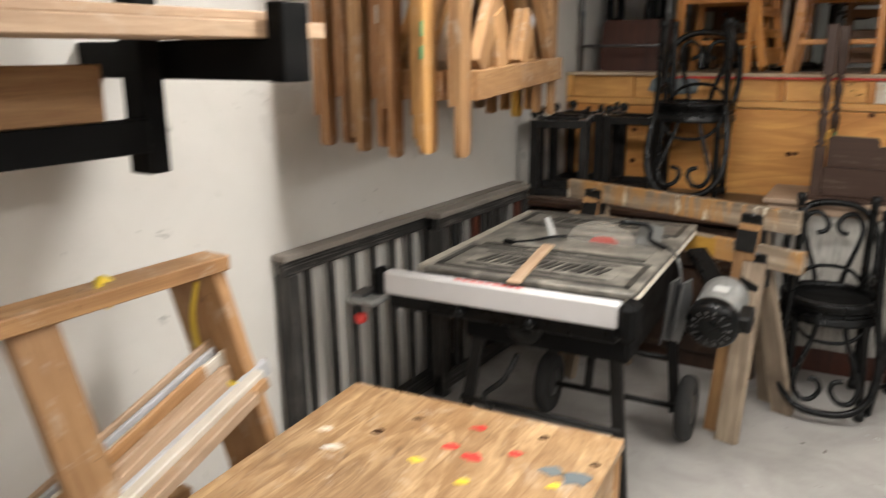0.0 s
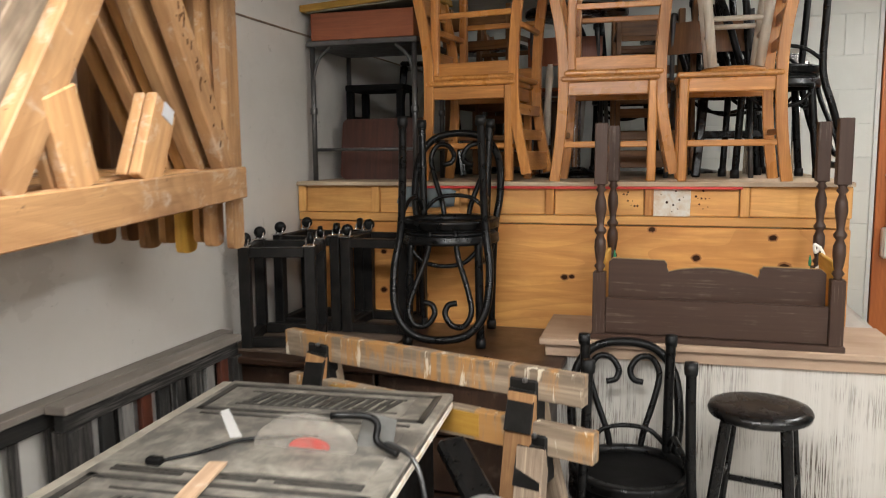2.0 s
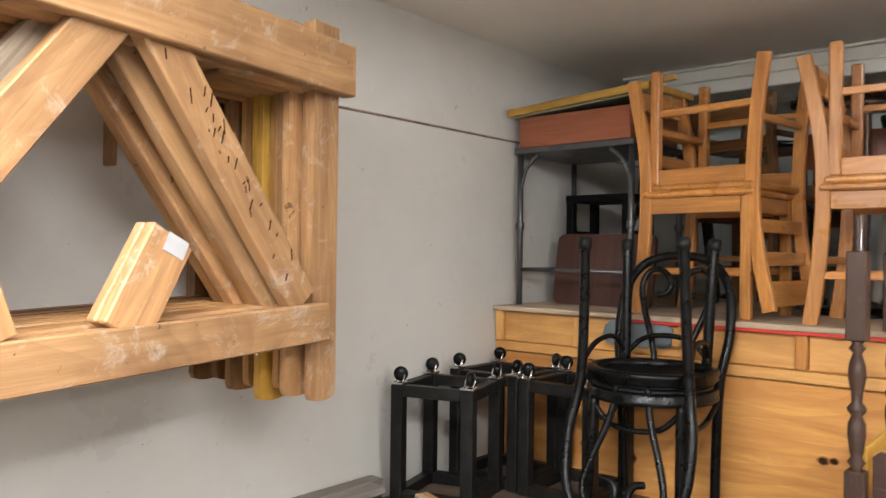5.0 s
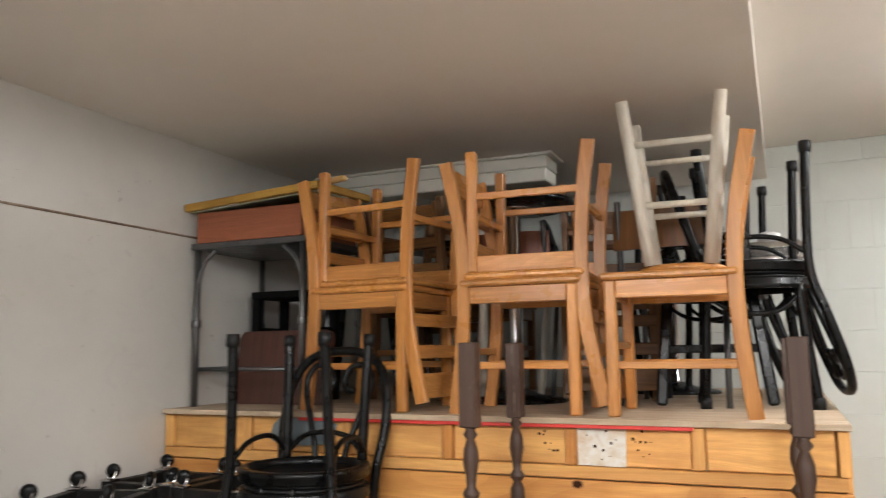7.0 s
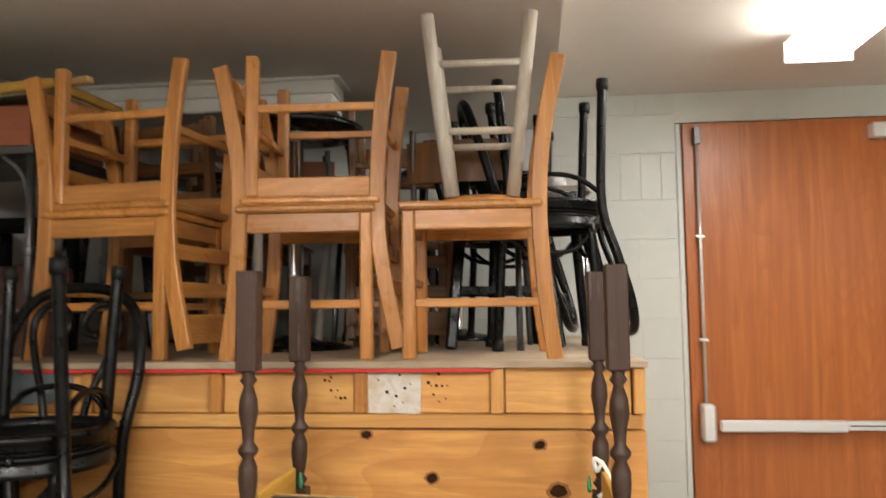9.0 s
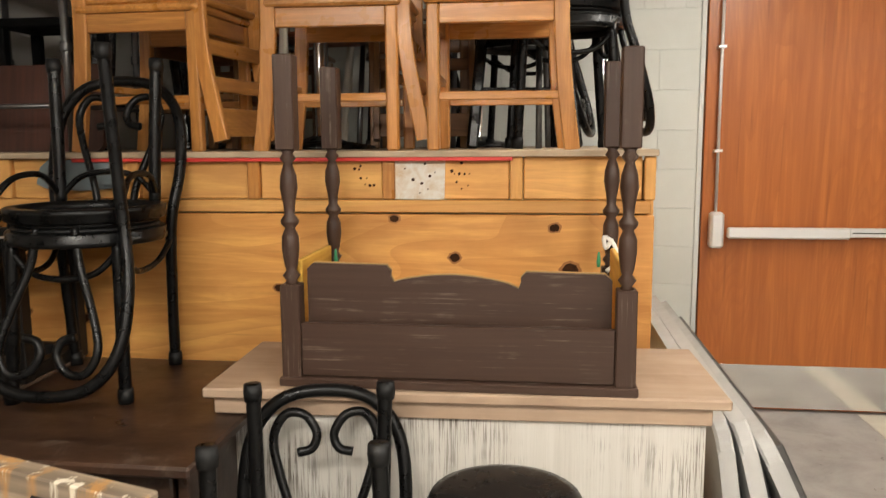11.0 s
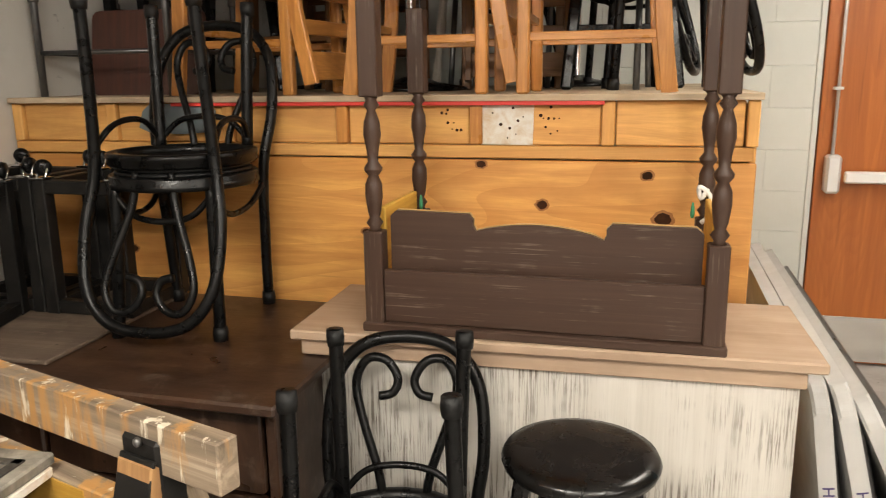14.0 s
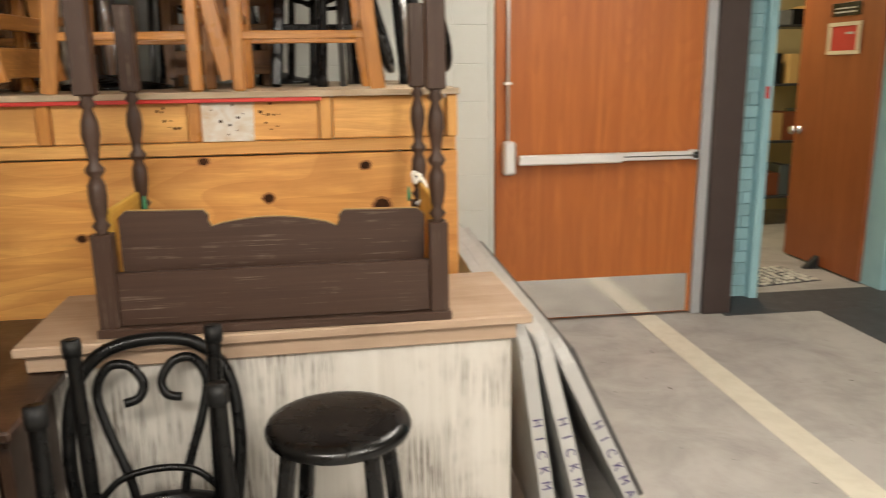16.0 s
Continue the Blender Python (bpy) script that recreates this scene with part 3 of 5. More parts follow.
stick("front_panel", (SX0, SY + 0.014, 0.603), (SX1, SY + 0.014, 0.603), 0.018, 1.2, PINEPLY, stage)
stick("side_panel", (SX1 - 0.009, SY + 0.03, 0.68), (SX1 - 0.009, 6.18, 0.68), 0.018, 1.34, PINE, stage)
stick("side_panel", (SX0 + 0.009, SY + 0.03, 0.68), (SX0 + 0.009, 6.18, 0.68), 0.018, 1.34, PINE, stage)
rng = random.Random(5)
for x, z, r in ((-0.222, 1.19, 0.018), (0.238, 1.166, 0.02), (-0.045, 1.078, 0.021), (0.284, 1.049, 0.029), (-0.545, 0.984, 0.014), (-0.575, 0.98, 0.017), (-1.398, 0.892, 0.019), (-1.205, 0.874, 0.022), (-1.4, 0.772, 0.018), (-1.395, 1.068, 0.016)):
    n = 16
    ring = [(r * (0.95 + rng.uniform(-0.12, 0.12)) * math.cos(2 * math.pi * i / n) * 1.12, r * (0.8 + rng.uniform(-0.1, 0.1)) * math.sin(2 * math.pi * i / n)) for i in range(n)]
    plate("knot_ring", ring, 0.0008, KNOTRING, stage, m=pose(x, SY + 0.0044, z))
    plate("knot", [(a * 0.7, b * 0.7) for a, b in ring], 0.0008, KNOT, stage, m=pose(x, SY + 0.0037, z))
for k in range(26):
    x, z = rng.choice((rng.uniform(-0.06, 0.0), rng.uniform(-0.05, 0.06), rng.uniform(-0.34, -0.27), rng.uniform(-0.2, -0.1))), rng.uniform(1.26, 1.35)
    y = SY + 0.011 if x < -0.217 or x > -0.072 else SY + 0.0075
    turned("nail_hole", [(rng.uniform(0.002, 0.0055), 0), (0.002, 0.001)], KNOT, stage, 8, m=pose(x, y, z, 90, 0, 0), smooth=False)
plate("paint_patch", [(-0.218, 1.247), (-0.075, 1.245), (-0.072, 1.365), (-0.18, 1.366), (-0.217, 1.362)], 0.003, WHITEPATCH, stage, "flaking white paint", pose(0, SY + 0.008, 0))
plate("paint_patch", [(-1.325, 1.29), (-1.29, 1.275), (-1.18, 1.27), (-1.06, 1.278), (-1.05, 1.345), (-1.1, 1.362), (-1.28, 1.364), (-1.31, 1.34)], 0.003, BLUEGREY, stage, "blue-grey paint patch", pose(0, SY - 0.007, 0))

# ---- the white counter ----
counter = thing("counter", pose(0.632, 3.86, 0, 0, 0, 1.9) @ pose(-0.632, -3.86, 0), "white dry-brushed wooden counter with a bare wood top", "counter")
stick("front_panel", (0.0075, 3.905, 0.115), (0.0075, 3.905, 0.765), 1.155, 0.016, COUNTERPAINT, counter, bevel=0.002)
block("baseboard", -0.572, 0.587, 3.892, 3.925, 0, 0.115, DARKBOARD, counter)
block("side_panel", 0.569, 0.586, 3.914, 4.295, 0, 0.77, WHITEWOOD, counter)
block("side_panel", -0.571, -0.555, 3.914, 4.295, 0, 0.77, WHITEWOOD, counter)
stick("moulding", (-0.58, 3.899, 0.783), (0.595, 3.899, 0.783), 0.036, 0.044, TOPWOOD, counter)
stick("top", (-0.6, 4.08, 0.8175), (0.632, 4.08, 0.8175), 0.44, 0.025, TOPWOOD, counter, bevel=0.004)

# ---- the doll's four-poster bed ----
bed = thing("toy_bed", pose(0, 0, 0.83), "small brown painted four-poster bed with turned posts", "toy bed")
PROFILE = [(0.018, 0.25), (0.012, 0.258), (0.021, 0.272), (0.012, 0.285), (0.016, 0.3), (0.021, 0.34), (0.02, 0.37), (0.012, 0.39), (0.021, 0.402), (0.022, 0.41), (0.012, 0.425), (0.014, 0.45), (0.021, 0.49), (0.019, 0.52), (0.01, 0.55), (0.019, 0.562), (0.012, 0.574), (0.019, 0.585)]
for x, y in ((-0.389, 3.885), (0.395, 3.885), (-0.37, 4.2), (0.384, 4.2)):
    post = stick("post", (x, y, 0.0), (x, y, 0.246), 0.046, 0.048, BROWNPAINT, bed)
    turned("turning", [(r, 0.245 + (z - 0.25) * 0.955) for r, z in PROFILE], BROWNPAINT, bed, m=pose(x, y, 0))
    stick("post_top", (x, y, 0.562), (x, y, 0.78), 0.046, 0.046, BROWNPAINT, bed)
stick("base_strip", (-0.418, 3.878, 0.011), (0.424, 3.878, 0.011), 0.05, 0.022, BROWNPAINT, bed)
stick("footboard", (-0.366, 3.88, 0.088), (0.372, 3.88, 0.088), 0.02, 0.13, BROWNPAINT, bed)
ears = [(-0.36, 0.14), (-0.36, 0.277), (-0.345, 0.291), (-0.165, 0.287), (-0.154, 0.274), (-0.155, 0.26), (-0.148, 0.247)]
ears += [(-0.15 + 0.3 * k / 12, 0.249 - 0.008 * k / 12 + 0.02 * math.sin(math.pi * k / 12)) for k in range(1, 12)]
ears += [(0.15, 0.236), (0.156, 0.25), (0.155, 0.262), (0.168, 0.275), (0.35, 0.272), (0.366, 0.258), (0.366, 0.14)]
plate("headboard", ears, 0.014, BROWNACROSS, bed, m=pose(0, 3.915, 0))
plate("bare_edge", [(x, z + 0.0022) for x, z in ears], 0.006, CHIP, bed, "unpainted yellow plywood edge", pose(0, 3.9295, 0))
for x in (-0.378, 0.388):
    stick("side_rail", (x, 3.91, 0.175), (x, 4.176, 0.175), 0.014, 0.25, YELLOWWOOD, bed, label="unpainted yellow side rail")
stick("bed_base", (-0.36, 4.05, 0.06), (0.37, 4.05, 0.06), 0.24, 0.012, CHIP, bed)
pipe("string", [(0.372, 4.16, 0.24), (0.4, 4.165, 0.27), (0.39, 4.17, 0.31), (0.365, 4.165, 0.33), (0.37, 4.172, 0.3), (0.385, 4.168, 0.325)], 0.006, STRING, bed, seg=6, label="tied white string")
for x in (-0.358, 0.352):
    turned("green_tag", [(0.004, 0.25), (0.006, 0.262), (0.004, 0.28), (0.002, 0.29)], GREEN, bed, 8, "bit of green tape", pose(x, 4.17, 0))

# ---- the dark dresser ----
dresser = thing("dresser", pose(0, 0, 0), "low dark-stained dresser with a worn top", "dresser")
stick("top", (-1.79, 3.913, 0.745), (-0.5, 3.913, 0.745), 0.76, 0.026, DRESSER, dresser, bevel=0.006)
block("side", -0.56, -0.535, 3.6, 4.285, 0.0, 0.732, DRESSER, dresser)
block("side", -1.78, -1.755, 3.6, 4.285, 0.0, 0.732, DRESSER, dresser)
block("back", -1.755, -0.56, 4.26, 4.28, 0.05, 0.732, DRESSER, dresser)
block("plinth", -1.755, -0.56, 3.62, 3.64, 0.0, 0.08, DRESSER, dresser)
for x0, x1 in ((-1.745, -1.165), (-1.15, -0.57)):
    for k in range(3):
        z0 = 0.085 + k * 0.212
        drawer = block("drawer", x0, x1, 3.595, 3.62, z0, z0 + 0.202, DRESSER, dresser, 0.005)
        turned("knob", [(0.008, 0), (0.008, 0.012), (0.016, 0.02), (0.012, 0.03)], BLACKGLOSS, drawer, 10, m=pose((x0 + x1) / 2, 3.595, z0 + 0.1, 90, 0, 0))
plank = thing("plywood_sheet", pose(-1.5, 3.9, 0.758), "dusty plywood offcut lying on the dresser", "board")
stick("sheet", (-0.28, 0.03, 0.006), (0.33, 0.05, 0.006), 0.64, 0.012, DUSTYBOARD, plank)


# ---- upturned steel stands with castors ----
def steel_stand(m, w, d, h, label):
    st = thing("steel_stand", m, label, "stand", "upturned steel stands")
    s = 0.042
    for x in (0, w):
        for y in (0, d):
            stick("leg", (x, y, 0.0), (x, y, h), s, s, STEEL_DARK, st)
            castor = block("castor_plate", x - 0.024, x + 0.024, y - 0.024, y + 0.024, h, h + 0.006, CHROME, st, 0.001)
            pipe("fork", [(x - 0.014, y, h + 0.006), (x - 0.014, y + 0.012, h + 0.03), (x, y + 0.02, h + 0.022), (x + 0.014, y + 0.012, h + 0.03), (x + 0.014, y, h + 0.006)], 0.004, CHROME, castor, seg=6)
            turned("castor_wheel", [(0.006, -0.011), (0.022, -0.01), (0.025, 0), (0.022, 0.01), (0.006, 0.011)], BLACKTUBE, castor, 16, m=pose(x, y + 0.012, h + 0.031, 90, 0, 28 + 70 * x / w))
    for z in (s / 2, h - s / 2):
        for y in (0, d):
            stick("cross_bar", (s / 2, y, z), (w - s / 2, y, z), s * 0.9, s * 0.9, STEEL_DARK, st)
        for x in (0, w):
            stick("cross_bar", (x, s / 2, z), (x, d - s / 2, z), s * 0.9, s * 0.9, STEEL_DARK, st)
    return st


steel_stand(pose(-1.70, 3.635, 0.77, 0, 0, 17), 0.25, 0.25, 0.39, "upturned black steel stand with castors beside the wall")
steel_stand(pose(-1.745, 3.99, 0.77, 0, 0, 0), 0.262, 0.25, 0.4, "upturned black steel stand with castors on the dresser")
steel_stand(pose(-1.432, 3.985, 0.77, 0, 0, 2), 0.245, 0.26, 0.395, "upturned black steel stand with castors against the platform")


# ---- bentwood chairs ----
def bentwood_chair():
    ch = thing("bentwood_chair", pose(0, 0, 0), "black bentwood cafe chair with a round seat", "chair", "black bentwood chairs")
    ring = [Vector((math.cos(2 * math.pi * i / 32), math.sin(2 * math.pi * i / 32), 0)) * 0.184 + Vector((0, 0, 0.415)) for i in range(32)]
    part("seat_frame", sweep(bmesh.new(), ring, [(-0.014, -0.015), (-0.008, -0.018), (0.01, -0.018), (0.015, -0.013), (0.013, 0.0), (0.016, 0.003), (0.016, 0.015), (0.01, 0.018), (-0.014, 0.018)], None, True, (1, 0, 0)), BLACKTUBE, ch, smooth=True)
    turned("seat_board", [(0.168, 0.418), (0.168, 0.43)], BLACKWOOD, ch, 28, smooth=False)
    turned("seat", [(0.17, 0.432), (0.182, 0.434), (0.184, 0.44), (0.17, 0.4445), (0.08, 0.4445), (0.01, 0.4445)], BLACKSEAT, ch, 28)
    outer = [(-0.149, 0.18, 0.0), (-0.154, 0.17, 0.2), (-0.165, 0.165, 0.43), (-0.183, 0.195, 0.6), (-0.168, 0.23, 0.76), (-0.105, 0.248, 0.852), (0, 0.253, 0.876)]
    def raked(x, y, z):
        rise = max(0.0, z - 0.43)
        return (x * (1 + 0.06 * rise), y + 0.06 * rise, z - 0.09 * rise)
    outer = [raked(*p) for p in outer]
    pipe("back_frame", outer + [(-x, y, z) for x, y, z in outer[-2::-1]], 0.0155, BLACKTUBE, ch)
    for s in (-1, 1):
        pipe("scroll", [raked(*p) for p in [(s * 0.048, 0.172, 0.44), (s * 0.06, 0.18, 0.54), (s * 0.1, 0.208, 0.67), (s * 0.118, 0.23, 0.76), (s * 0.092, 0.24, 0.818), (s * 0.048, 0.238, 0.818), (s * 0.02, 0.23, 0.775), (s * 0.03, 0.222, 0.738), (s * 0.062, 0.22, 0.728)]], 0.011, BLACKTUBE, ch, seg=8)
        leg = pipe("leg", [(s * 0.133, -0.13, 0.41), (s * 0.138, -0.148, 0.2), (s * 0.145, -0.168, 0.0)], 0.0165, BLACKTUBE, ch)
        turned("foot_cap", [(0.0195, -0.0), (0.021, 0.02), (0.019, 0.038)], BLACKSEAT, leg, 10, m=pose(s * 0.145, -0.167, 0))
        turned("foot_cap", [(0.0195, -0.0), (0.021, 0.02), (0.019, 0.038)], BLACKSEAT, ch, 10, m=pose(s * 0.149, 0.18, 0))
        pipe("brace", [(s * 0.135, -0.135, 0.385), (s * 0.145, -0.08, 0.33), (s * 0.145, 0.0, 0.315), (s * 0.152, 0.09, 0.33), (s * 0.164, 0.165, 0.385)], 0.0085, BLACKTUBE, ch, seg=8)
    pipe("brace", [(-0.135, -0.135, 0.385), (-0.08, -0.145, 0.33), (0, -0.148, 0.315), (0.08, -0.145, 0.33), (0.135, -0.135, 0.385)], 0.0085, BLACKTUBE, ch, seg=8)
    return ch


FLIP = pose(0, 0, 0.889, 180, 0, 0)
bentwood = bentwood_chair()
bentwood.matrix_basis = pose(-1.003, 4.045, 0.758, 0, 0, 7)
UP_LABEL = "upturned black bentwood cafe chair, legs in the air"
for m in (pose(-1.003, 4.045, 0.758, 0, 0, 7) @ FLIP, pose(-0.25, 3.545, 0, 0, 0, 9) @ FLIP, pose(0.278, 4.92, SZ, 0, 0, 97) @ FLIP):
    tagged(copy_thing(bentwood, m), UP_LABEL)
tagged(copy_thing(bentwood, pose(-0.25, 3.545, 0, 0, 0, 9)), "black bentwood cafe chair standing before the counter")
tagged(copy_thing(bentwood, pose(0.278, 4.92, SZ, 0, 0, 97)), "black bentwood cafe chair on the platform")
for x, y, r in ((0.12, 5.42, 80), (-0.42, 5.75, 100)):
    tagged(copy_thing(bentwood, pose(x, y, SZ, 0, 0, r)), "black bentwood cafe chair in the back row")
    tagged(copy_thing(bentwood, pose(x, y, SZ, 0, 0, r) @ FLIP), UP_LABEL)

# ---- the black bar stool ----
stool = thing("bar_stool", pose(0.137, 3.577, 0, 0, 0, -12), "round black glossy wooden bar stool", "stool")
turned("seat", [(0.1, 0.682), (0.14, 0.683), (0.152, 0.69), (0.156, 0.703), (0.15, 0.715), (0.13, 0.72), (0.06, 0.717), (0.01, 0.716)], BLACKGLOSS, stool, 36)
feet = [(-0.165, -0.15), (0.135, -0.15), (0.135, 0.16), (-0.165, 0.16)]
tops = [(-0.085, -0.085), (0.085, -0.085), (0.085, 0.085), (-0.085, 0.085)]
for (fx, fy), (tx, ty) in zip(feet, tops):
    stick("leg", (fx, fy, 0), (tx, ty, 0.684), 0.034, 0.034, BLACKGLOSS, stool, up=(0, 1, 0), bevel=0.008)


def along(i, z):
    (fx, fy), (tx, ty) = feet[i], tops[i]
    return (fx + (tx - fx) * z / 0.684, fy + (ty - fy) * z / 0.684, z)


for i, j, zs in ((0, 1, (0.14, 0.42)), (1, 2, (0.2, 0.47)), (2, 3, (0.14, 0.42)), (3, 0, (0.2, 0.47))):
    for z in zs:
        stick("rung", along(i, z), along(j, z), 0.02, 0.02, BLACKGLOSS, stool, bevel=0.006)


# ---- oak chairs on the platform ----
def oak_chair(OAKISH, text, group):
    ch = thing("wooden_chair", pose(0, 0, 0), text, "chair", group)
    stick("seat", (-0.2, 0, 0.4245), (0.2, 0, 0.4245), 0.4, 0.022, OAKISH, ch, bevel=0.007)
    for s in (-1, 1):
        stick("front_leg", (s * 0.172, -0.172, 0), (s * 0.172, -0.172, 0.413), 0.034, 0.036, OAKISH, ch, bevel=0.005)
        path = smooth_path([(s * 0.178, 0.225, 0.0), (s * 0.178, 0.2, 0.2), (s * 0.178, 0.19, 0.43), (s * 0.178, 0.205, 0.62), (s * 0.178, 0.25, 0.84)], 4)
        bm = sweep(bmesh.new(), path, [(-0.012, -0.019), (-0.009, -0.022), (0.009, -0.022), (0.012, -0.019), (0.012, 0.019), (0.009, 0.022), (-0.009, 0.022), (-0.012, 0.019)], ref=(1, 0, 0))
        part("back_post", bm, OAKISH, ch)
        stick("apron", (s * 0.175, -0.154, 0.385), (s * 0.175, 0.17, 0.385), 0.018, 0.056, OAKISH, ch)
        stick("stretcher", (s * 0.173, -0.155, 0.155), (s * 0.176, 0.19, 0.155), 0.016, 0.024, OAKISH, ch)
    stick("apron", (-0.155, -0.175, 0.385), (0.155, -0.175, 0.385), 0.018, 0.056, OAKISH, ch)
    stick("stretcher", (-0.155, -0.172, 0.215), (0.155, -0.172, 0.215), 0.016, 0.024, OAKISH, ch)
    stick("stretcher", (-0.165, 0.2, 0.2), (0.165, 0.2, 0.2), 0.016, 0.024, OAKISH, ch)
    for z, y, h in ((0.56, 0.203, 0.045), (0.67, 0.216, 0.045), (0.785, 0.24, 0.085)):
        stick("back_slat", (-0.168, y, z), (0.168, y, z), 0.014, h, OAKISH, ch)
    return ch


OAK_FLIP = pose(0, 0, 0.872, 180, 0, 0)
oak = oak_chair(OAK, "honey oak ladder-back dining chair", "stacked oak chairs")
CHAIR_Y = 4.545
oak.matrix_basis = pose(-0.99, CHAIR_Y, SZ, 0, 0, 87)
for m, text in (
    (pose(-0.977, CHAIR_Y + 0.01, SZ, 0, 0, 84) @ OAK_FLIP, "upturned honey oak chair resting on another chair"),
    (pose(-0.41, CHAIR_Y, SZ, 0, 0, 92), "honey oak ladder-back dining chair under a second one"),
    (pose(-0.4, CHAIR_Y + 0.005, SZ, 0, 0, 93) @ OAK_FLIP, "upturned honey oak chair, legs up, on another chair"),
    (pose(0.055, CHAIR_Y, SZ, 0, 0, -88), "honey oak ladder-back chair carrying a white stool"),
):
    tagged(copy_thing(oak, m), text)
brown = oak_chair(BROWNOAK, "brown-stained wooden chair in the second row", "brown chairs behind")
brown.matrix_basis = pose(-1.09, 5.2, SZ, 0, 0, 172)
for m in (pose(-1.09, 5.2, SZ, 0, 0, 168) @ OAK_FLIP, pose(-0.28, 5.25, SZ, 0, 0, 5), pose(-0.27, 5.25, SZ, 0, 0, 8) @ OAK_FLIP, pose(-1.0, 5.72, SZ, 0, 0, 95)):
    copy_thing(brown, m)

# ---- the upturned white stool ----
white = thing("white_stool", pose(0.086, CHAIR_Y + 0.02, SZ + 0.436, 0, 0, 2), "upturned chipped white wooden stool", "stool")
turned("seat", [(0.02, 0.0), (0.12, 0.0), (0.135, 0.008), (0.135, 0.02), (0.12, 0.028)], OAK, white, 26)
wt = [(-0.15, -0.15), (0.15, -0.15), (0.15, 0.15), (-0.15, 0.15)]
for x, y in wt:
    pipe("leg", [(x * 0.6, y * 0.6, 0.026), (x, y, 0.55)], 0.02, WHITEWOOD, white, 1, seg=10)
for i in range(4):
    for k in ((0.36, 0.73), (0.27, 0.62))[i % 2]:
        a, b = wt[i], wt[(i + 1) % 4]
        f = 0.6 + 0.4 * k
        pipe("rung", [(a[0] * f, a[1] * f, 0.026 + 0.524 * k), (b[0] * f, b[1] * f, 0.026 + 0.524 * k)], 0.011, WHITEWOOD, white, 1, seg=8)


# ---- bistro tables, brown chairs and metal stools further back ----
def bistro_table(m, top, label):
    tb = thing("bistro_table", m, label, "table", "round bistro tables")
    turned("tabletop", [(0.23, top - 0.03), (0.25, top - 0.025), (0.25, top - 0.005), (0.24, top), (0.02, top)], BLACKGLOSS, tb, 30)
    turned("column", [(0.045, 0.03), (0.028, 0.05), (0.028, top - 0.06), (0.06, top - 0.04), (0.1, top - 0.031)], CHROME, tb, 16)
    turned("base", [(0.2, 0.0), (0.2, 0.012), (0.09, 0.03), (0.04, 0.05)], BLACKGLOSS, tb, 26)
    return tb


bistro_table(pose(-0.62, 4.98, SZ), 0.81, "round black bistro table on a chrome column")
bistro_table(pose(-0.1, 5.72, SZ), 0.76, "round black bistro table near the block wall")
bistro_table(pose(-1.25, 5.75, SZ), 0.76, "round black bistro table in the dark corner")


def metal_stool(m, label):
    st = thing("metal_stool", m, label, "stool", "metal stools")
    part("seat", add_box(bmesh.new(), -0.15, 0.15, -0.15, 0.15, 0.6, 0.625, 0.012), BLACKGLOSS, st)
    for x in (-1, 1):
        for y in (-1, 1):
            leg = stick("leg", (x * 0.19, y * 0.19, 0), (x * 0.125, y * 0.125, 0.6), 0.04, 0.026, BLACKGLOSS, st, up=(0, 1, 0), bevel=0.008)
    for z in (0.2,):
        for a, b in (((-1, -1), (1, -1)), ((1, -1), (1, 1)), ((1, 1), (-1, 1)), ((-1, 1), (-1, -1))):
            stick("cross_bar", (a[0] * 0.167, a[1] * 0.167, z), (b[0] * 0.167, b[1] * 0.167, z), 0.008, 0.03, BLACKGLOSS, st)
    return st


metal_stool(pose(0.1, 5.1, SZ, 0, 0, 12), "black steel cafe stool behind the oak chair")
metal_stool(pose(-1.5, 5.3, SZ, 0, 0, 20), "black steel cafe stool beside the rack")
def school_chair(m, cover, label):
    """A stacking chair: bent tube legs, a pressed seat and a curved back panel."""
    ch = thing("school_chair", m, label, "chair", "stacking chairs behind")
    for s in (-1, 1):
        pipe("leg", [(s * 0.19, -0.2, 0), (s * 0.175, -0.17, 0.4), (s * 0.17, -0.1, 0.425), (s * 0.17, 0.14, 0.425), (s * 0.17, 0.19, 0.5), (s * 0.165, 0.23, 0.74)], 0.011, STEEL_GREY, ch, seg=8)
        pipe("rear_leg", [(s * 0.17, 0.05, 0.42), (s * 0.185, 0.22, 0.0)], 0.011, STEEL_GREY, ch, 1, seg=8)
    part("seat", add_box(bmesh.new(), -0.19, 0.19, -0.19, 0.19, 0.437, 0.455, 0.008), cover, ch)
    bm = sweep(bmesh.new(), [Vector((-0.185 + 0.0463 * i, 0.2 + 0.03 * math.sin(math.pi * i / 8), 0.0)) for i in range(9)], [(0.0, 0.56), (0.014, 0.56), (0.016, 0.7), (0.002, 0.7)], ref=(0, 1, 0))
    part("backrest", bm, cover, ch)
    return ch


school_chair(pose(-0.69, 5.3, SZ, 0, 0, 180), DRAWER, "stacking chair with an orange-brown veneer back")
school_chair(pose(0.02, 5.02, SZ, 0, 0, 176), BROWNOAK, "stacking chair with a brown veneer back behind the oak chair")
chrome_box = thing("chafing_dish", pose(0.34, 5.45, SZ), "stacked chrome serving dishes on a wire stand", "serving dish")
for x in (-0.12, 0.12):
    for y in (-0.1, 0.1):
        pipe("leg", [(x, y, 0), (x * 0.9, y * 0.9, 0.5)], 0.008, CHROME, chrome_box, 1, seg=8)
part("tray", add_box(bmesh.new(), -0.15, 0.15, -0.12, 0.12, 0.5, 0.57, 0.012), CHROME, chrome_box)
part("lid", add_box(bmesh.new(), -0.14, 0.14, -0.11, 0.11, 0.572, 0.63, 0.03), CHROME, chrome_box)
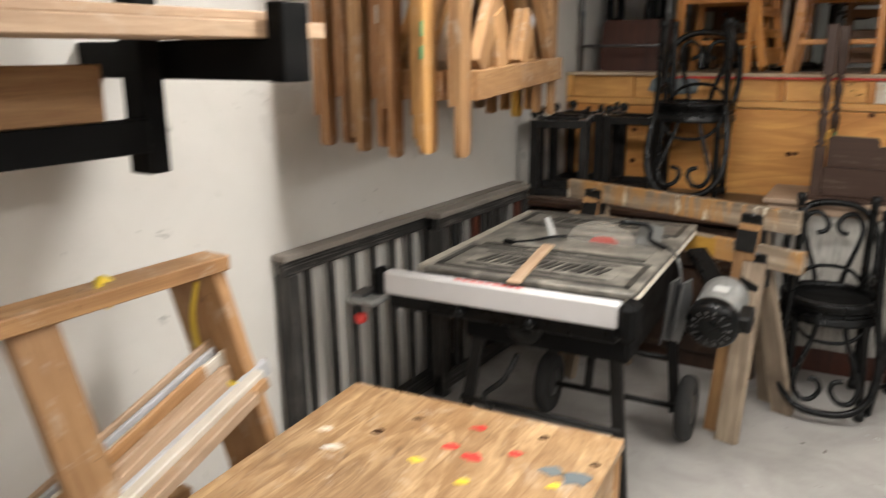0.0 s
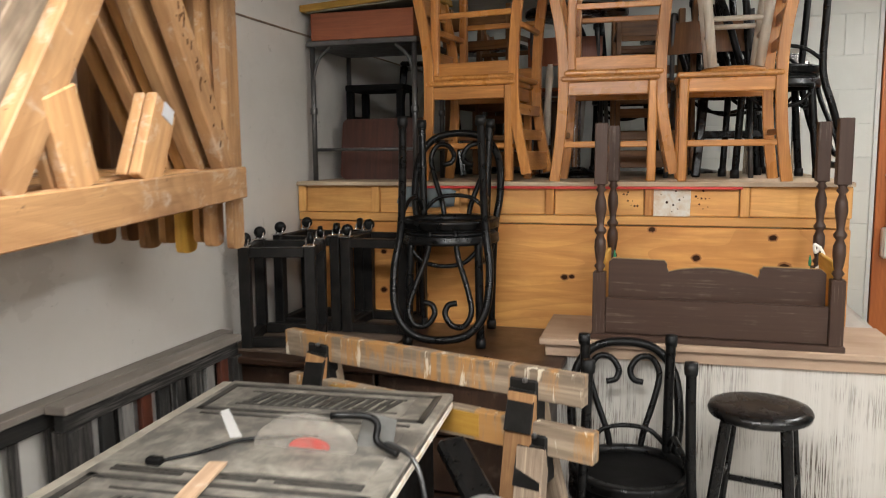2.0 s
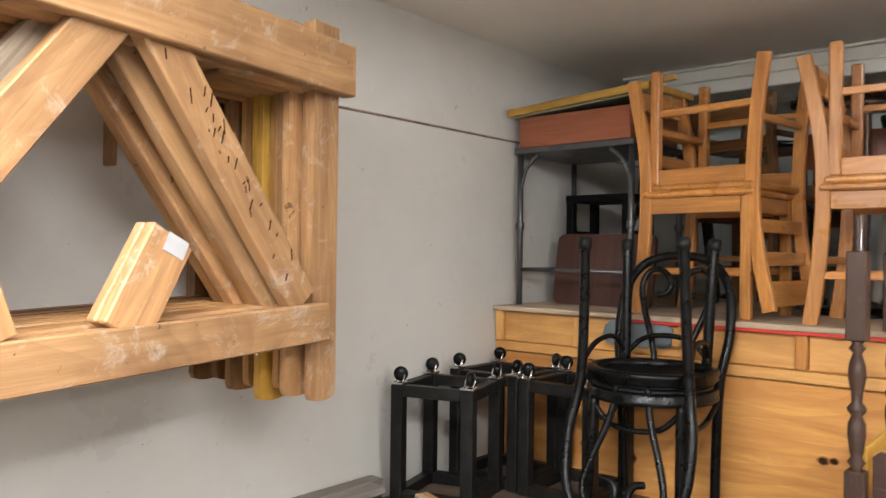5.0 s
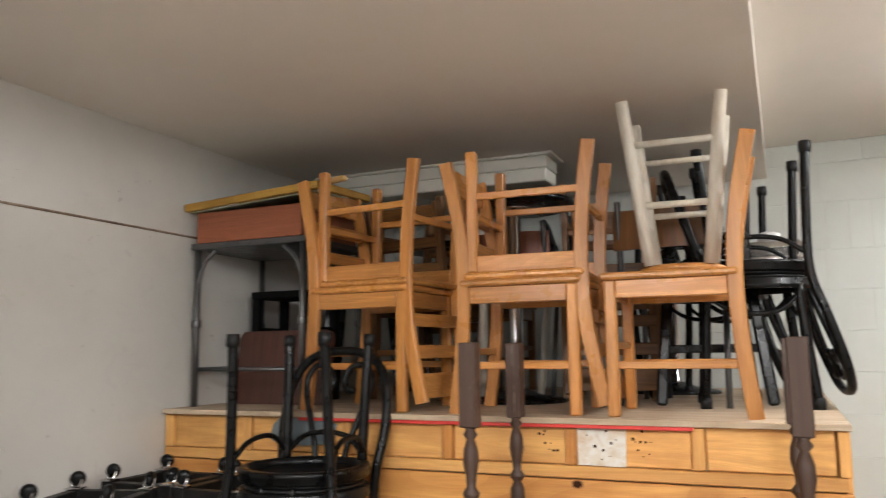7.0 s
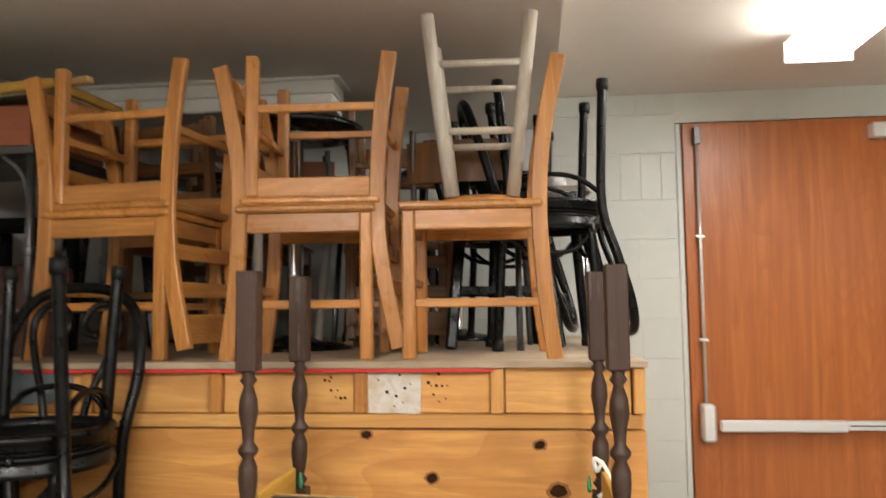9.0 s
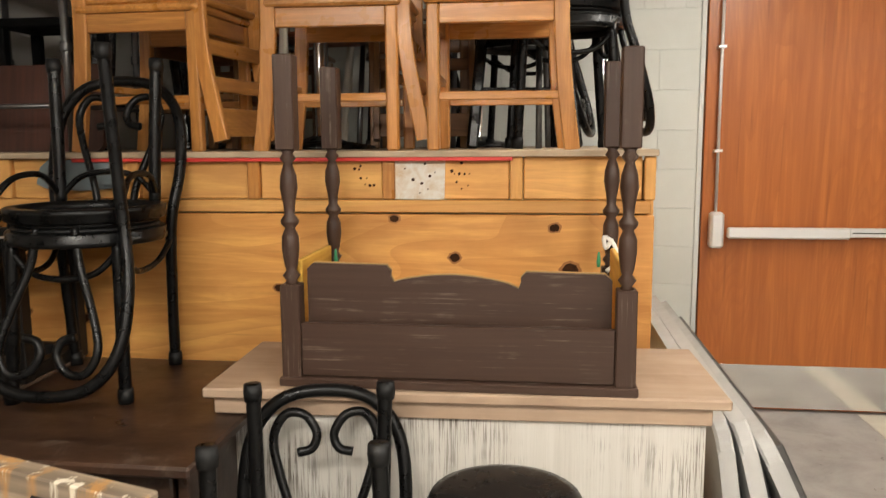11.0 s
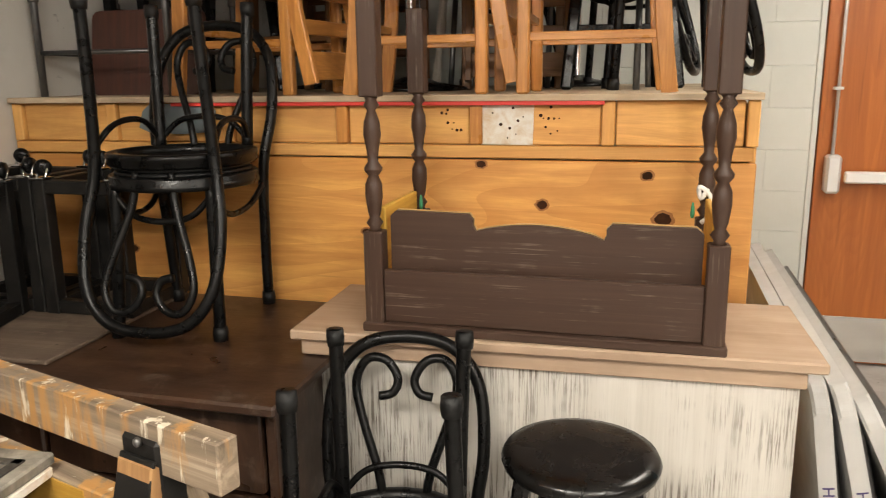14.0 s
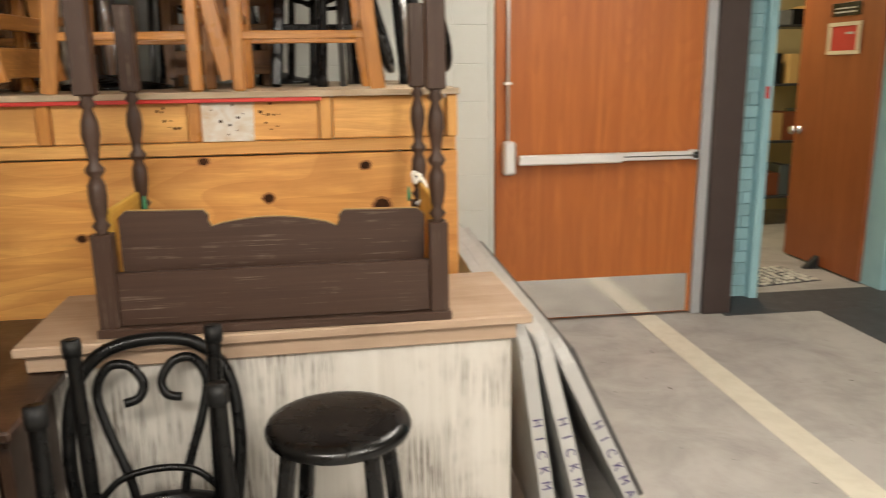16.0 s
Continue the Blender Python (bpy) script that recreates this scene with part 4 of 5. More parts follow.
turned("knob", [(0.03, 0.63), (0.045, 0.64), (0.045, 0.67), (0.02, 0.68)], WHITEMETAL, chrome_box, 14)
for x, y, r, text in ((-0.78, 5.0, 6, "white painted post leaning among the stored chairs"), (-0.68, 5.5, -8, "white painted spindle among the stored chairs")):
    sp = thing("spindle", pose(x, y, SZ, r, 4, 0), text, "post")
    turned("shaft", [(0.018, 0.0), (0.02, 0.1), (0.013, 0.14), (0.022, 0.25), (0.016, 0.42), (0.02, 0.5), (0.012, 0.56)], WHITEWOOD, sp, 12)

# ---- the tube rack with its drawer ----
rack = thing("tube_rack", pose(-1.775, 4.42, SZ), "dark steel tube rack with a metal shelf", "rack")
for x in (0, 0.503):
    for y in (0, 0.42):
        pipe("leg", [(x, y, 0), (x, y, 0.62)], 0.0125, STEEL_GREY, rack, 1)
        turned("coupling", [(0.016, 0.31), (0.0175, 0.315), (0.0175, 0.335), (0.016, 0.34)], STEEL_GREY, rack, 12, m=pose(x, y, 0))
    pipe("stretcher", [(x, 0, 0.145), (x, 0.42, 0.145)], 0.008, STEEL_GREY, rack, 1)
pipe("stretcher", [(0, 0, 0.145), (0.503, 0, 0.145)], 0.008, STEEL_GREY, rack, 1)
for s, x in ((1, 0.0), (-1, 0.503)):
    pipe("brace", [(x, 0, 0.47), (x + s * 0.03, 0, 0.56), (x + s * 0.09, 0, 0.615)], 0.008, STEEL_GREY, rack)
block("shelf", -0.02, 0.523, -0.02, 0.44, 0.62, 0.645, STEEL_GREY, rack)
drawer_box = thing("drawer_box", pose(-1.775, 4.42, SZ + 0.645), "red-brown veneered drawer box on the rack", "box")
stick("front", (0.0, -0.005, 0.063), (0.505, -0.005, 0.063), 0.016, 0.125, DRAWER, drawer_box)
stick("side", (0.01, 0.005, 0.063), (0.01, 0.4, 0.063), 0.016, 0.12, DRAWER, drawer_box)
stick("side", (0.495, 0.005, 0.063), (0.495, 0.4, 0.063), 0.016, 0.12, DRAWER, drawer_box)
block("bottom", 0.02, 0.485, 0.006, 0.4, 0.0, 0.01, DRAWER, drawer_box)
block("back", 0.02, 0.485, 0.385, 0.4, 0.011, 0.12, DRAWER, drawer_box)
pic = thing("picture_frame", pose(-1.79, 4.38, SZ + 0.79, 3, -4, 2), "yellow wooden frame with a dull mesh, lying flat", "frame")
stick("frame_side", (-0.02, 0, 0), (0.6, 0, 0), 0.022, 0.03, YELLOWWOOD, pic)
stick("frame_side", (-0.02, 0.42, 0), (0.6, 0.42, 0), 0.022, 0.03, YELLOWWOOD, pic)
stick("frame_side", (-0.01, 0.01, 0), (-0.01, 0.41, 0), 0.022, 0.03, YELLOWWOOD, pic)
stick("frame_side", (0.59, 0.01, 0), (0.59, 0.41, 0), 0.022, 0.03, YELLOWWOOD, pic)
block("mesh", 0.0, 0.58, 0.01, 0.41, -0.022, -0.016, GLASSY, pic, 0.001)
stick("batten", (0.1, 0.2, 0.03), (0.66, 0.1, 0.03), 0.03, 0.02, CHIP, pic)
board = thing("table_board", pose(-1.45, 4.6, SZ, -9, 0, 0), "dark mahogany tabletop leaning inside the rack", "board")
bm = add_box(bmesh.new(), -0.28, 0.17, 0, 0.024, 0, 0.3, 0.0)
bmesh.ops.bevel(bm, geom=[e for e in bm.edges if abs(e.verts[0].co.y - e.verts[1].co.y) > 0.01], offset=0.03, segments=3, affect="EDGES", profile=0.5)
part("panel", bm, DARKBOARD, board)
box_stool = thing("step_stool", pose(-1.6, 4.85, SZ), "small black wooden step stool behind the board", "stool")
block("seat", -0.15, 0.16, -0.12, 0.12, 0.44, 0.47, BLACKWOOD, box_stool)
for x in (-0.13, 0.14):
    for y in (-0.1, 0.1):
        stick("leg", (x, y, 0), (x, y, 0.44), 0.035, 0.035, BLACKWOOD, box_stool)
    stick("rail", (x, -0.1, 0.3), (x, 0.1, 0.3), 0.02, 0.03, BLACKWOOD, box_stool)

# ---- timber trestle frames hung on the wall ----
LEFT = ((-1.105, 1.9), (-1.195, 1.86), (-1.25, 1.92), (-1.315, 1.87), (-1.375, 1.9), (-1.44, 1.88), (-1.505, 1.9), (-1.58, 1.88))
RIGHT = ((-1.318, 2.985), (-1.365, 2.95), (-1.405, 2.96), (-1.45, 2.94), (-1.51, 2.95), (-1.57, 2.94), (-1.63, 2.94), (-1.72, 2.93))


def rounded_post(name, x, y, z0, z1, angle, material, parent, w):
    pts = [(-w / 2, z1), (-w / 2, z0 + 0.02)] + [(-w / 2 * math.cos(a), z0 + 0.02 - 0.02 * math.sin(a) ** 0.6) for a in (0.5, 1.0, math.pi / 2, 2.14, 2.64)] + [(w / 2, z0 + 0.02), (w / 2, z1)]
    plate(name, pts, 0.019, material, parent, m=pose(x, y, 0, 0, 0, angle))
    short = [(px * 0.93, max(pz, z0 + 0.045 + 0.05 * (int(w * 1000) % 3))) for px, pz in pts]
    return plate("post_half", short, 0.0175, material, parent, m=pose(x, y, 0, 0, 0, angle) @ pose(0, 0.0205, 0))


for k, ((xl, yl), (xr, yr)) in enumerate(zip(LEFT, RIGHT)):
    fr = thing("trestle_frame", pose(0, 0, -0.022), "folded pine trestle frame hung on the wall" if k else "pine trestle frame with short blocks, hung foremost", "trestle", "trestle frames on the wall")
    angle = 90 + math.degrees(math.atan2(xl - xr, yr - yl))
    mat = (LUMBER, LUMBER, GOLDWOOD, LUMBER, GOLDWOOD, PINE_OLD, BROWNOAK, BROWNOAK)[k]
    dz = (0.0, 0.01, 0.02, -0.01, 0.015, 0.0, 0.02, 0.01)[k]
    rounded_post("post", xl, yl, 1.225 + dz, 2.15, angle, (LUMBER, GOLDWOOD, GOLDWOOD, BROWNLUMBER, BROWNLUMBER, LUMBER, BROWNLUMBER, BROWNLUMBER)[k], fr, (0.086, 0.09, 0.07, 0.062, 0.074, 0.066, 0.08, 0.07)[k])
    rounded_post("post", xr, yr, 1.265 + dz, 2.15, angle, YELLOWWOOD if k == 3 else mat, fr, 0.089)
    along_f = Vector((xr - xl, yr - yl, 0)).normalized()
    out = Vector((along_f.y, -along_f.x, 0))
    off = out * 0.022
    A, B = Vector((xl, yl, 0)), Vector((xr, yr, 0))
    r0, r1 = A + along_f * 0.045, B - along_f * 0.03
    if k == 0:
        r0, r1 = r0 + off * 0.2, r1 + off
    stick("rail", (*r0.xy, 1.425), (*r1.xy, 1.455), 0.038, 0.085, mat, fr)
    t0, t1 = A + off, B + off + along_f * (0.06 if k == 0 else 0.02)
    stick("top_rail", (*t0.xy, 2.045), (*t1.xy, 2.045), 0.038, 0.12, mat, fr)
    apex = (A + B) / 2
    if k < 5:
        stick("diagonal", (*(A + along_f * 0.09).xy, 1.47), (*(apex - along_f * 0.03).xy, 2.02), 0.036, 0.085, GREYWOOD if k == 1 else mat, fr)
        stick("diagonal", (*(B - along_f * 0.09).xy, 1.5), (*(apex + along_f * 0.05).xy, 2.02), 0.036, 0.085, mat, fr)
    if k == 0:
        for s0, lean in ((0.31, -0.06), (0.545, 0.1)):
            for shift, mt in ((0.01, LUMBER), (-0.018, LUMBER)):
                p = A + along_f * s0 + out * shift
                stick("block", (*p.xy, 1.468), (*(p + along_f * lean).xy, 1.468 + 0.172), 0.1, 0.024, mt, fr, up=tuple(out))
        facing = out.to_track_quat("Z", "Y").to_matrix().to_4x4()
        for i in range(26):
            f = rng.uniform(0.08, 0.92)
            p = (B - along_f * 0.09).lerp(apex + along_f * 0.05, f) + out * 0.0185 + along_f * rng.uniform(-0.03, 0.03)
            z, tall = 1.5 + 0.52 * f, rng.uniform(0.006, 0.03)
            stick("bent_nail", (p.x, p.y, z), (p.x + along_f.x * rng.uniform(-0.006, 0.006), p.y + along_f.y * rng.uniform(-0.006, 0.006), z + tall), 0.0024, 0.0024, KNOT, fr, bevel=0.0003)
        for s0, z, w, h in ((0.83, 1.435, 0.008, 0.022), (0.855, 1.4, 0.005, 0.02), (0.815, 1.462, 0.012, 0.008)):
            p = A + along_f * s0 + out * 0.0265
            stick("paint_drip", (p.x, p.y, z), (p.x, p.y, z + h), w, 0.0015, WHITEPATCH, fr, up=tuple(out), bevel=0.0003)
        p = A + along_f * 0.64 + out * 0.0235
        stick("white_patch", (p.x, p.y, 1.605), (p.x + along_f.x * 0.015, p.y + along_f.y * 0.015, 1.637), 0.05, 0.0015, PALEGREY, fr, up=tuple(out), bevel=0.0003)
        for i in range(14):
            p = A.lerp(B, rng.uniform(0.1, 0.93)) + out * 0.0205
            turned("nail", [(rng.uniform(0.002, 0.0045), 0), (0.0015, 0.0012)], KNOT, fr, 7, m=Matrix.Translation((p.x + out.x * 0.0035, p.y + out.y * 0.0035, rng.uniform(1.42, 1.47))) @ out.to_track_quat("Z", "Y").to_matrix().to_4x4(), smooth=False)
for frame_name, x, y, z, h, material in (("trestle_frame.001", -1.198, 1.807, 1.5, 0.035, GREEN), ("trestle_frame.001", -1.196, 1.807, 1.56, 0.04, GREEN), ("trestle_frame.004", -1.383, 1.858, 1.6, 0.05, WHITEPATCH)):
    block("paint_mark", x, x + 0.006, y, y + 0.008, z, z + h, material, bpy.data.objects[frame_name], 0.0005)
for y in (2.2, 2.7):
    hk = thing("wall_hook", pose(0, 0, 0), "plain timber arm fixed to the wall under the trestle frames", "wall hook", "wall arms")
    stick("arm", (WALL_X, y, 1.97), (-1.14 - (y - 1.9) * 0.19, y, 1.97), 0.05, 0.03, PINE_OLD, hk)
    stick("back_plate", (WALL_X + 0.01, y, 1.8), (WALL_X + 0.01, y, 1.97), 0.05, 0.02, PINE_OLD, hk)


# ---- black railing panels along the wall ----
def railing(name_label, x, y0, y1, top, gap, cap, boards):
    rl = thing("railing", pose(x, 0, 0, 0, -1, 0), name_label, "railing", "railing panels")
    stick("cap", (0, y0 - 0.01, top - 0.012), (0, y1, top - 0.012), cap, 0.024, CAPPAINT, rl, label="dusty grey wooden cap rail")
    stick("top_bar", (0, y0, top - 0.05), (0, y1, top - 0.05), 0.035, 0.05, RAILPAINT, rl)
    stick("bottom_bar", (0, y0, 0.06), (0, y1, 0.06), 0.04, 0.08, RAILPAINT, rl)
    stick("end_post", (0, y0 + 0.03, 0), (0, y0 + 0.03, top - 0.075), 0.06, 0.06, RAILPAINT, rl)
    stick("end_post", (0, y1 - 0.03, 0), (0, y1 - 0.03, top - 0.075), 0.06, 0.06, RAILPAINT, rl)
    n = int((y1 - y0) / gap)
    for i in range(1, n):
        y = y0 + (y1 - y0) * i / n
        stick("baluster", (0, y, 0.1), (0, y, top - 0.075), 0.022 if not boards else 0.02, 0.026 if not boards else 0.05, (RAILPAINT, RAILPAINT, DARKBOARD, RAILPAINT, BOARDGREY)[(i * 3) % 5] if boards else RAILPAINT, rl)
    return rl


railing("long black wooden railing panel leaning on the wall", -1.768, 1.83, 3.62, 0.84, 0.125, 0.06, False)
railing("short black wooden railing panel in front of the long one", -1.7, 2.69, 3.56, 0.84, 0.085, 0.07, True)


# ---- the table saw ----
saw = thing("table_saw", pose(-1.062, 2.64, 0, 0, 0, 4.3), "dusty contractor table saw on a wheeled stand", "table saw")
T = 0.8
table = block("saw_table", -0.355, 0.355, -0.53, 0.53, T - 0.022, T, SAWTOP, saw, 0.004, "cast saw table under sawdust")
block("side_rail", -0.392, -0.357, -0.5, 0.53, T - 0.03, T - 0.004, SAWDUST, saw)
block("table_insert", -0.3, 0.3, -0.12, 0.18, T, T + 0.003, SAWTOP, table, 0.001)
for y0, y1 in ((-0.49, -0.19), (0.26, 0.49)):
    for x0, x1, a, b in ((-0.33, 0.33, y0, y0 + 0.018), (-0.33, 0.33, y1 - 0.018, y1), (-0.33, -0.31, y0, y1), (0.31, 0.33, y0, y1), (-0.24, 0.24, y0 + 0.055, y0 + 0.063), (-0.24, 0.24, y1 - 0.063, y1 - 0.055)):
        block("rib", x0, x1, a, b, T, T + 0.004, SAWLETTER, table, 0.0015)
    ym = (y0 + y1) / 2
    block("letter_panel", -0.26, 0.26, ym - 0.075, ym + 0.075, T, T + 0.0015, SAWTOP, table, 0.0005)
    for i in range(8):
        x = -0.2 + i * 0.055
        for dx, tall in ((0.0, 0.052), (0.024, 0.052 - 0.012 * (i % 2))):
            plate("cast_letter", [(dx - 0.02, -0.05), (dx - 0.007, -0.05), (dx + 0.019, tall), (dx + 0.006, tall)], 0.004, SAWLETTER, table, m=pose(x, ym, T + 0.0055, -90, 0, 0))
        h = (-0.045, 0.0, 0.035)[i % 3]
        block("cast_letter", x - 0.012 + h * 0.25, x + 0.022 + h * 0.25, ym + h, ym + h + 0.012, T + 0.0018, T + 0.0052, SAWLETTER, table, 0.0004)
for x0, x1, y in ((-0.3, -0.12, -0.165), (-0.08, 0.06, -0.165), (0.1, 0.3, -0.165), (-0.3, 0.3, -0.148), (-0.3, 0.3, 0.225)):
    block("slot_edge", x0, x1, y, y + 0.011, T, T + 0.004, SAWLETTER, table, 0.001)
block("fence_rail", -0.455, 0.335, -0.625, -0.575, T - 0.085, T - 0.008, WHITEMETAL, saw, 0.006, "white front fence rail")
for i in range(9):
    block("red_lettering", -0.2 + i * 0.026, -0.18 + i * 0.026, -0.608, -0.592, T - 0.0078, T - 0.0065, RED, saw, 0.0003)
block("rail_cap", -0.5, -0.456, -0.635, -0.565, T - 0.1, T - 0.002, BLACKWOOD, saw, 0.014)
block("rail_cap", 0.336, 0.39, -0.64, -0.54, T - 0.12, T - 0.004, BLACKWOOD, saw, 0.016)
block("lower_rail", -0.45, 0.33, -0.6, -0.56, T - 0.14, T - 0.086, BLACKTUBE, saw, 0.006)
clamp = block("clamp", -0.555, -0.445, -0.70, -0.575, T - 0.115, T - 0.09, LIGHTGREY, saw, 0.008, "grey cast clamp")
block("clamp_jaw", -0.545, -0.495, -0.69, -0.6, T - 0.089, T - 0.078, STEEL_GREY, clamp, 0.002)
pipe("clamp_screw", [(-0.525, -0.66, T - 0.12), (-0.525, -0.66, T - 0.155)], 0.008, STEEL_DARK, clamp, 1)
turned("red_knob", [(0.008, -0.02), (0.02, -0.012), (0.023, 0.0), (0.02, 0.012), (0.008, 0.02)], RED, clamp, 14, m=pose(-0.525, -0.66, T - 0.17))
for x in (-0.18, 0.06):
    turned("rail_bolt", [(0.016, 0), (0.016, 0.02), (0.01, 0.026)], BLACKTUBE, saw, 8, m=pose(x, -0.6, T - 0.112, 90, 0, 0))
block("cabinet", -0.26, 0.32, -0.4, 0.42, 0.52, T - 0.023, BLACKWOOD, saw, 0.01, "black sheet steel saw body")
block("skirt", 0.322, 0.356, -0.52, 0.52, T - 0.042, T - 0.0225, WHITEPATCH, saw, 0.003)
for x, y, fx, fy in ((-0.22, -0.36, -0.3, -0.4), (0.27, -0.36, 0.33, -0.42), (-0.2, 0.38, -0.22, 0.42), (0.3, 0.38, 0.34, 0.42)):
    stick("leg", (fx, fy, 0.0), (x, y, 0.53), 0.04, 0.03, STEEL_DARK, saw, up=(0, 1, 0))
pipe("stand_bar", [(-0.28, -0.39, 0.28), (0.31, -0.4, 0.28)], 0.012, STEEL_DARK, saw, 1)
pipe("stand_bar", [(-0.2, 0.4, 0.25), (0.32, 0.4, 0.25)], 0.012, STEEL_DARK, saw, 1)
pipe("lever", [(-0.05, -0.42, 0.5), (-0.08, -0.47, 0.42), (-0.14, -0.5, 0.36), (-0.1, -0.52, 0.33)], 0.01, STEEL_DARK, saw)
turned("hand_wheel", [(0.012, -0.01), (0.02, 0.02), (0.05, 0.026), (0.065, 0.02), (0.065, 0.008), (0.05, 0.004)], STEEL_DARK, saw, 18, m=pose(-0.03, -0.4, 0.6, 90, 0, 0))
pipe("axle", [(-0.16, 0.2, 0.13), (0.43, 0.2, 0.13)], 0.012, STEEL_DARK, saw, 1)
stick("axle_leg", (0.02, 0.2, 0.13), (0.02, 0.3, 0.53), 0.03, 0.03, STEEL_DARK, saw, up=(1, 0, 0))
for x in (-0.15, 0.42):
    wheel = turned("wheel", [(0.085, -0.025), (0.118, -0.028), (0.13, -0.015), (0.132, 0.0), (0.13, 0.015), (0.118, 0.028), (0.085, 0.025)], RUBBER, saw, 28, m=pose(x, 0.2, 0.132, 0, 90, 0))
    turned("rim", [(0.02, -0.034), (0.03, -0.03), (0.084, -0.02), (0.084, 0.02), (0.03, 0.03), (0.02, 0.034)], STEEL_GREY, wheel, 20)
motor = turned("motor", [(0.05, 0.0), (0.078, 0.012), (0.08, 0.03), (0.08, 0.18), (0.07, 0.2), (0.03, 0.205)], LIGHTGREY, saw, 26, "grey electric motor", pose(0.55, 0.03, 0.67, 104, 0, -4))
turned("motor_cap", [(0.082, 0.17), (0.086, 0.175), (0.086, 0.215), (0.075, 0.232), (0.03, 0.24)], BLACKTUBE, motor, 26)
for r in (0.025, 0.042, 0.06):
    n = 8 if r < 0.03 else 14
    for i in range(n):
        a = 2 * math.pi * i / n
        block("vent", -0.0035, 0.0035, -0.006, 0.006, 0.236 - r * 0.06, 0.241 - r * 0.08, STEEL_GREY, motor, 0.0005, m=pose(r * math.cos(a), r * math.sin(a), 0, 0, 0, math.degrees(a) + 90))
block("junction_box", 0.07, 0.115, -0.03, 0.03, 0.1, 0.19, STEEL_DARK, motor, 0.006)
block("motor_label", -0.02, 0.03, 0.079, 0.083, 0.09, 0.13, PLASTIC, motor, 0.0005)
for x, r in ((0.40, 10), (0.435, 14)):
    plate("motor_bracket", [(-0.03, -0.1), (0.02, -0.11), (0.035, 0.05), (0.01, 0.12), (-0.035, 0.1)], 0.012, STEEL_GREY, saw, m=pose(x, -0.12, 0.63, 0, r, 65), bevel=0.003)
stick("belt_guard", (0.4, 0.26, 0.76), (0.53, 0.1, 0.64), 0.08, 0.04, BLACKTUBE, saw, bevel=0.01)
arc = [(0.13 * math.cos(math.pi * i / 14), 0.08 * math.sin(math.pi * i / 14)) for i in range(15)]
guard = plate("blade_guard", arc, 0.035, GUARD, saw, "scuffed clear blade guard", pose(0.09, 0.02, T + 0.004, 0, 0, -4))
plate("red_insert", [(x * 0.4 + 0.01, z * 0.28 + 0.001) for x, z in arc], 0.012, RED, guard, m=pose(0, 0.012, 0))
pipe("guard_arm", [(0.16, 0.03, T + 0.09), (0.24, 0.05, T + 0.088), (0.27, 0.05, T + 0.07), (0.275, 0.03, T + 0.035), (0.33, 0.01, T + 0.016)], 0.009, BLACKTUBE, saw, seg=8)
plate("arm_plate", [(0, 0), (0.09, 0), (0.1, 0.07), (0.02, 0.085)], 0.004, LIGHTGREY, saw, m=pose(0.21, 0.07, T + 0.004, 0, 0, 5))
plate("arm_shard", [(0, 0), (0.03, 0), (0.0, 0.075), (-0.02, 0.07)], 0.004, PLASTIC, saw, m=pose(-0.12, 0.06, T + 0.004, 0, 0, 25))
pipe("cord", [(-0.2, -0.11, T + 0.008), (-0.14, -0.05, T + 0.008), (-0.08, 0.02, T + 0.014), (0.0, 0.07, T + 0.012), (0.1, 0.1, T + 0.008)], 0.005, BLACKTUBE, saw, seg=8)
block("plug", -0.235, -0.195, -0.13, -0.105, T, T + 0.018, BLACKWOOD, saw, 0.004)
pipe("cord", [(0.2, 0.12, T + 0.008), (0.32, 0.06, T + 0.012), (0.38, 0.02, T - 0.03), (0.4, -0.01, T - 0.15), (0.37, -0.06, T - 0.25), (0.36, -0.12, 0.5)], 0.006, STEEL_GREY, saw, seg=8)
slat = thing("wood_slat", pose(0, 0, T + 0.0045), "thin pale wood slat lying on the saw table", "slat")
stick("slat", (-1.119, 2.535, 0.004), (-1.015, 2.038, 0.004), 0.043, 0.008, PALE, slat, bevel=0.001)


# ---- two sawhorses behind the saw ----
def sawhorse(a, b, top, feet_front, feet_back, material, label, leg_mat):
    sh = thing("sawhorse", pose(0, 0, 0), label, "sawhorse", "sawhorses behind the saw")
    A, B = Vector(a), Vector(b)
    h = 0.088
    stick("beam", (*A.xy, top - h / 2), (*B.xy, top - h / 2), 0.042, h, material, sh)
    for s, (f, k) in zip((0.14, 0.84), zip(feet_front, feet_back)):
        p = A.lerp(B, s)
        d = (B - A).normalized()
        n = Vector((d.y, -d.x, 0))
        angle = math.degrees(math.atan2(d.y, d.x))
        bracket = block("bracket", -0.045, 0.045, -0.028, 0.028, top - 0.17, top - 0.03, STEEL_DARK, sh, 0.006, m=pose(p.x, p.y, 0, 0, 0, angle))
        for side in (-1, 1):
            block("bracket_wing", -0.042, 0.042, -0.004, 0.004, -0.12, 0.0, STEEL_DARK, bracket, 0.002, m=pose(0, side * 0.03, top - 0.06, side * 16, 0, 0))
            turned("bolt", [(0.008, 0), (0.008, 0.006), (0.004, 0.009)], STEEL_GREY, bracket, 8, m=pose(0.012, side * 0.034, top - 0.03, -side * 90, 0, 0))
        stick("leg", (f[0], f[1], 0), (p.x + n.x * 0.02, p.y + n.y * 0.02, top - 0.07), 0.085, 0.038, leg_mat, sh, up=(n.x, n.y, 0))
        stick("leg", (k[0], k[1], 0), (p.x - n.x * 0.02, p.y - n.y * 0.02, top - 0.07), 0.085, 0.038, GREYWOOD, sh, up=(n.x, n.y, 0))
    return sh


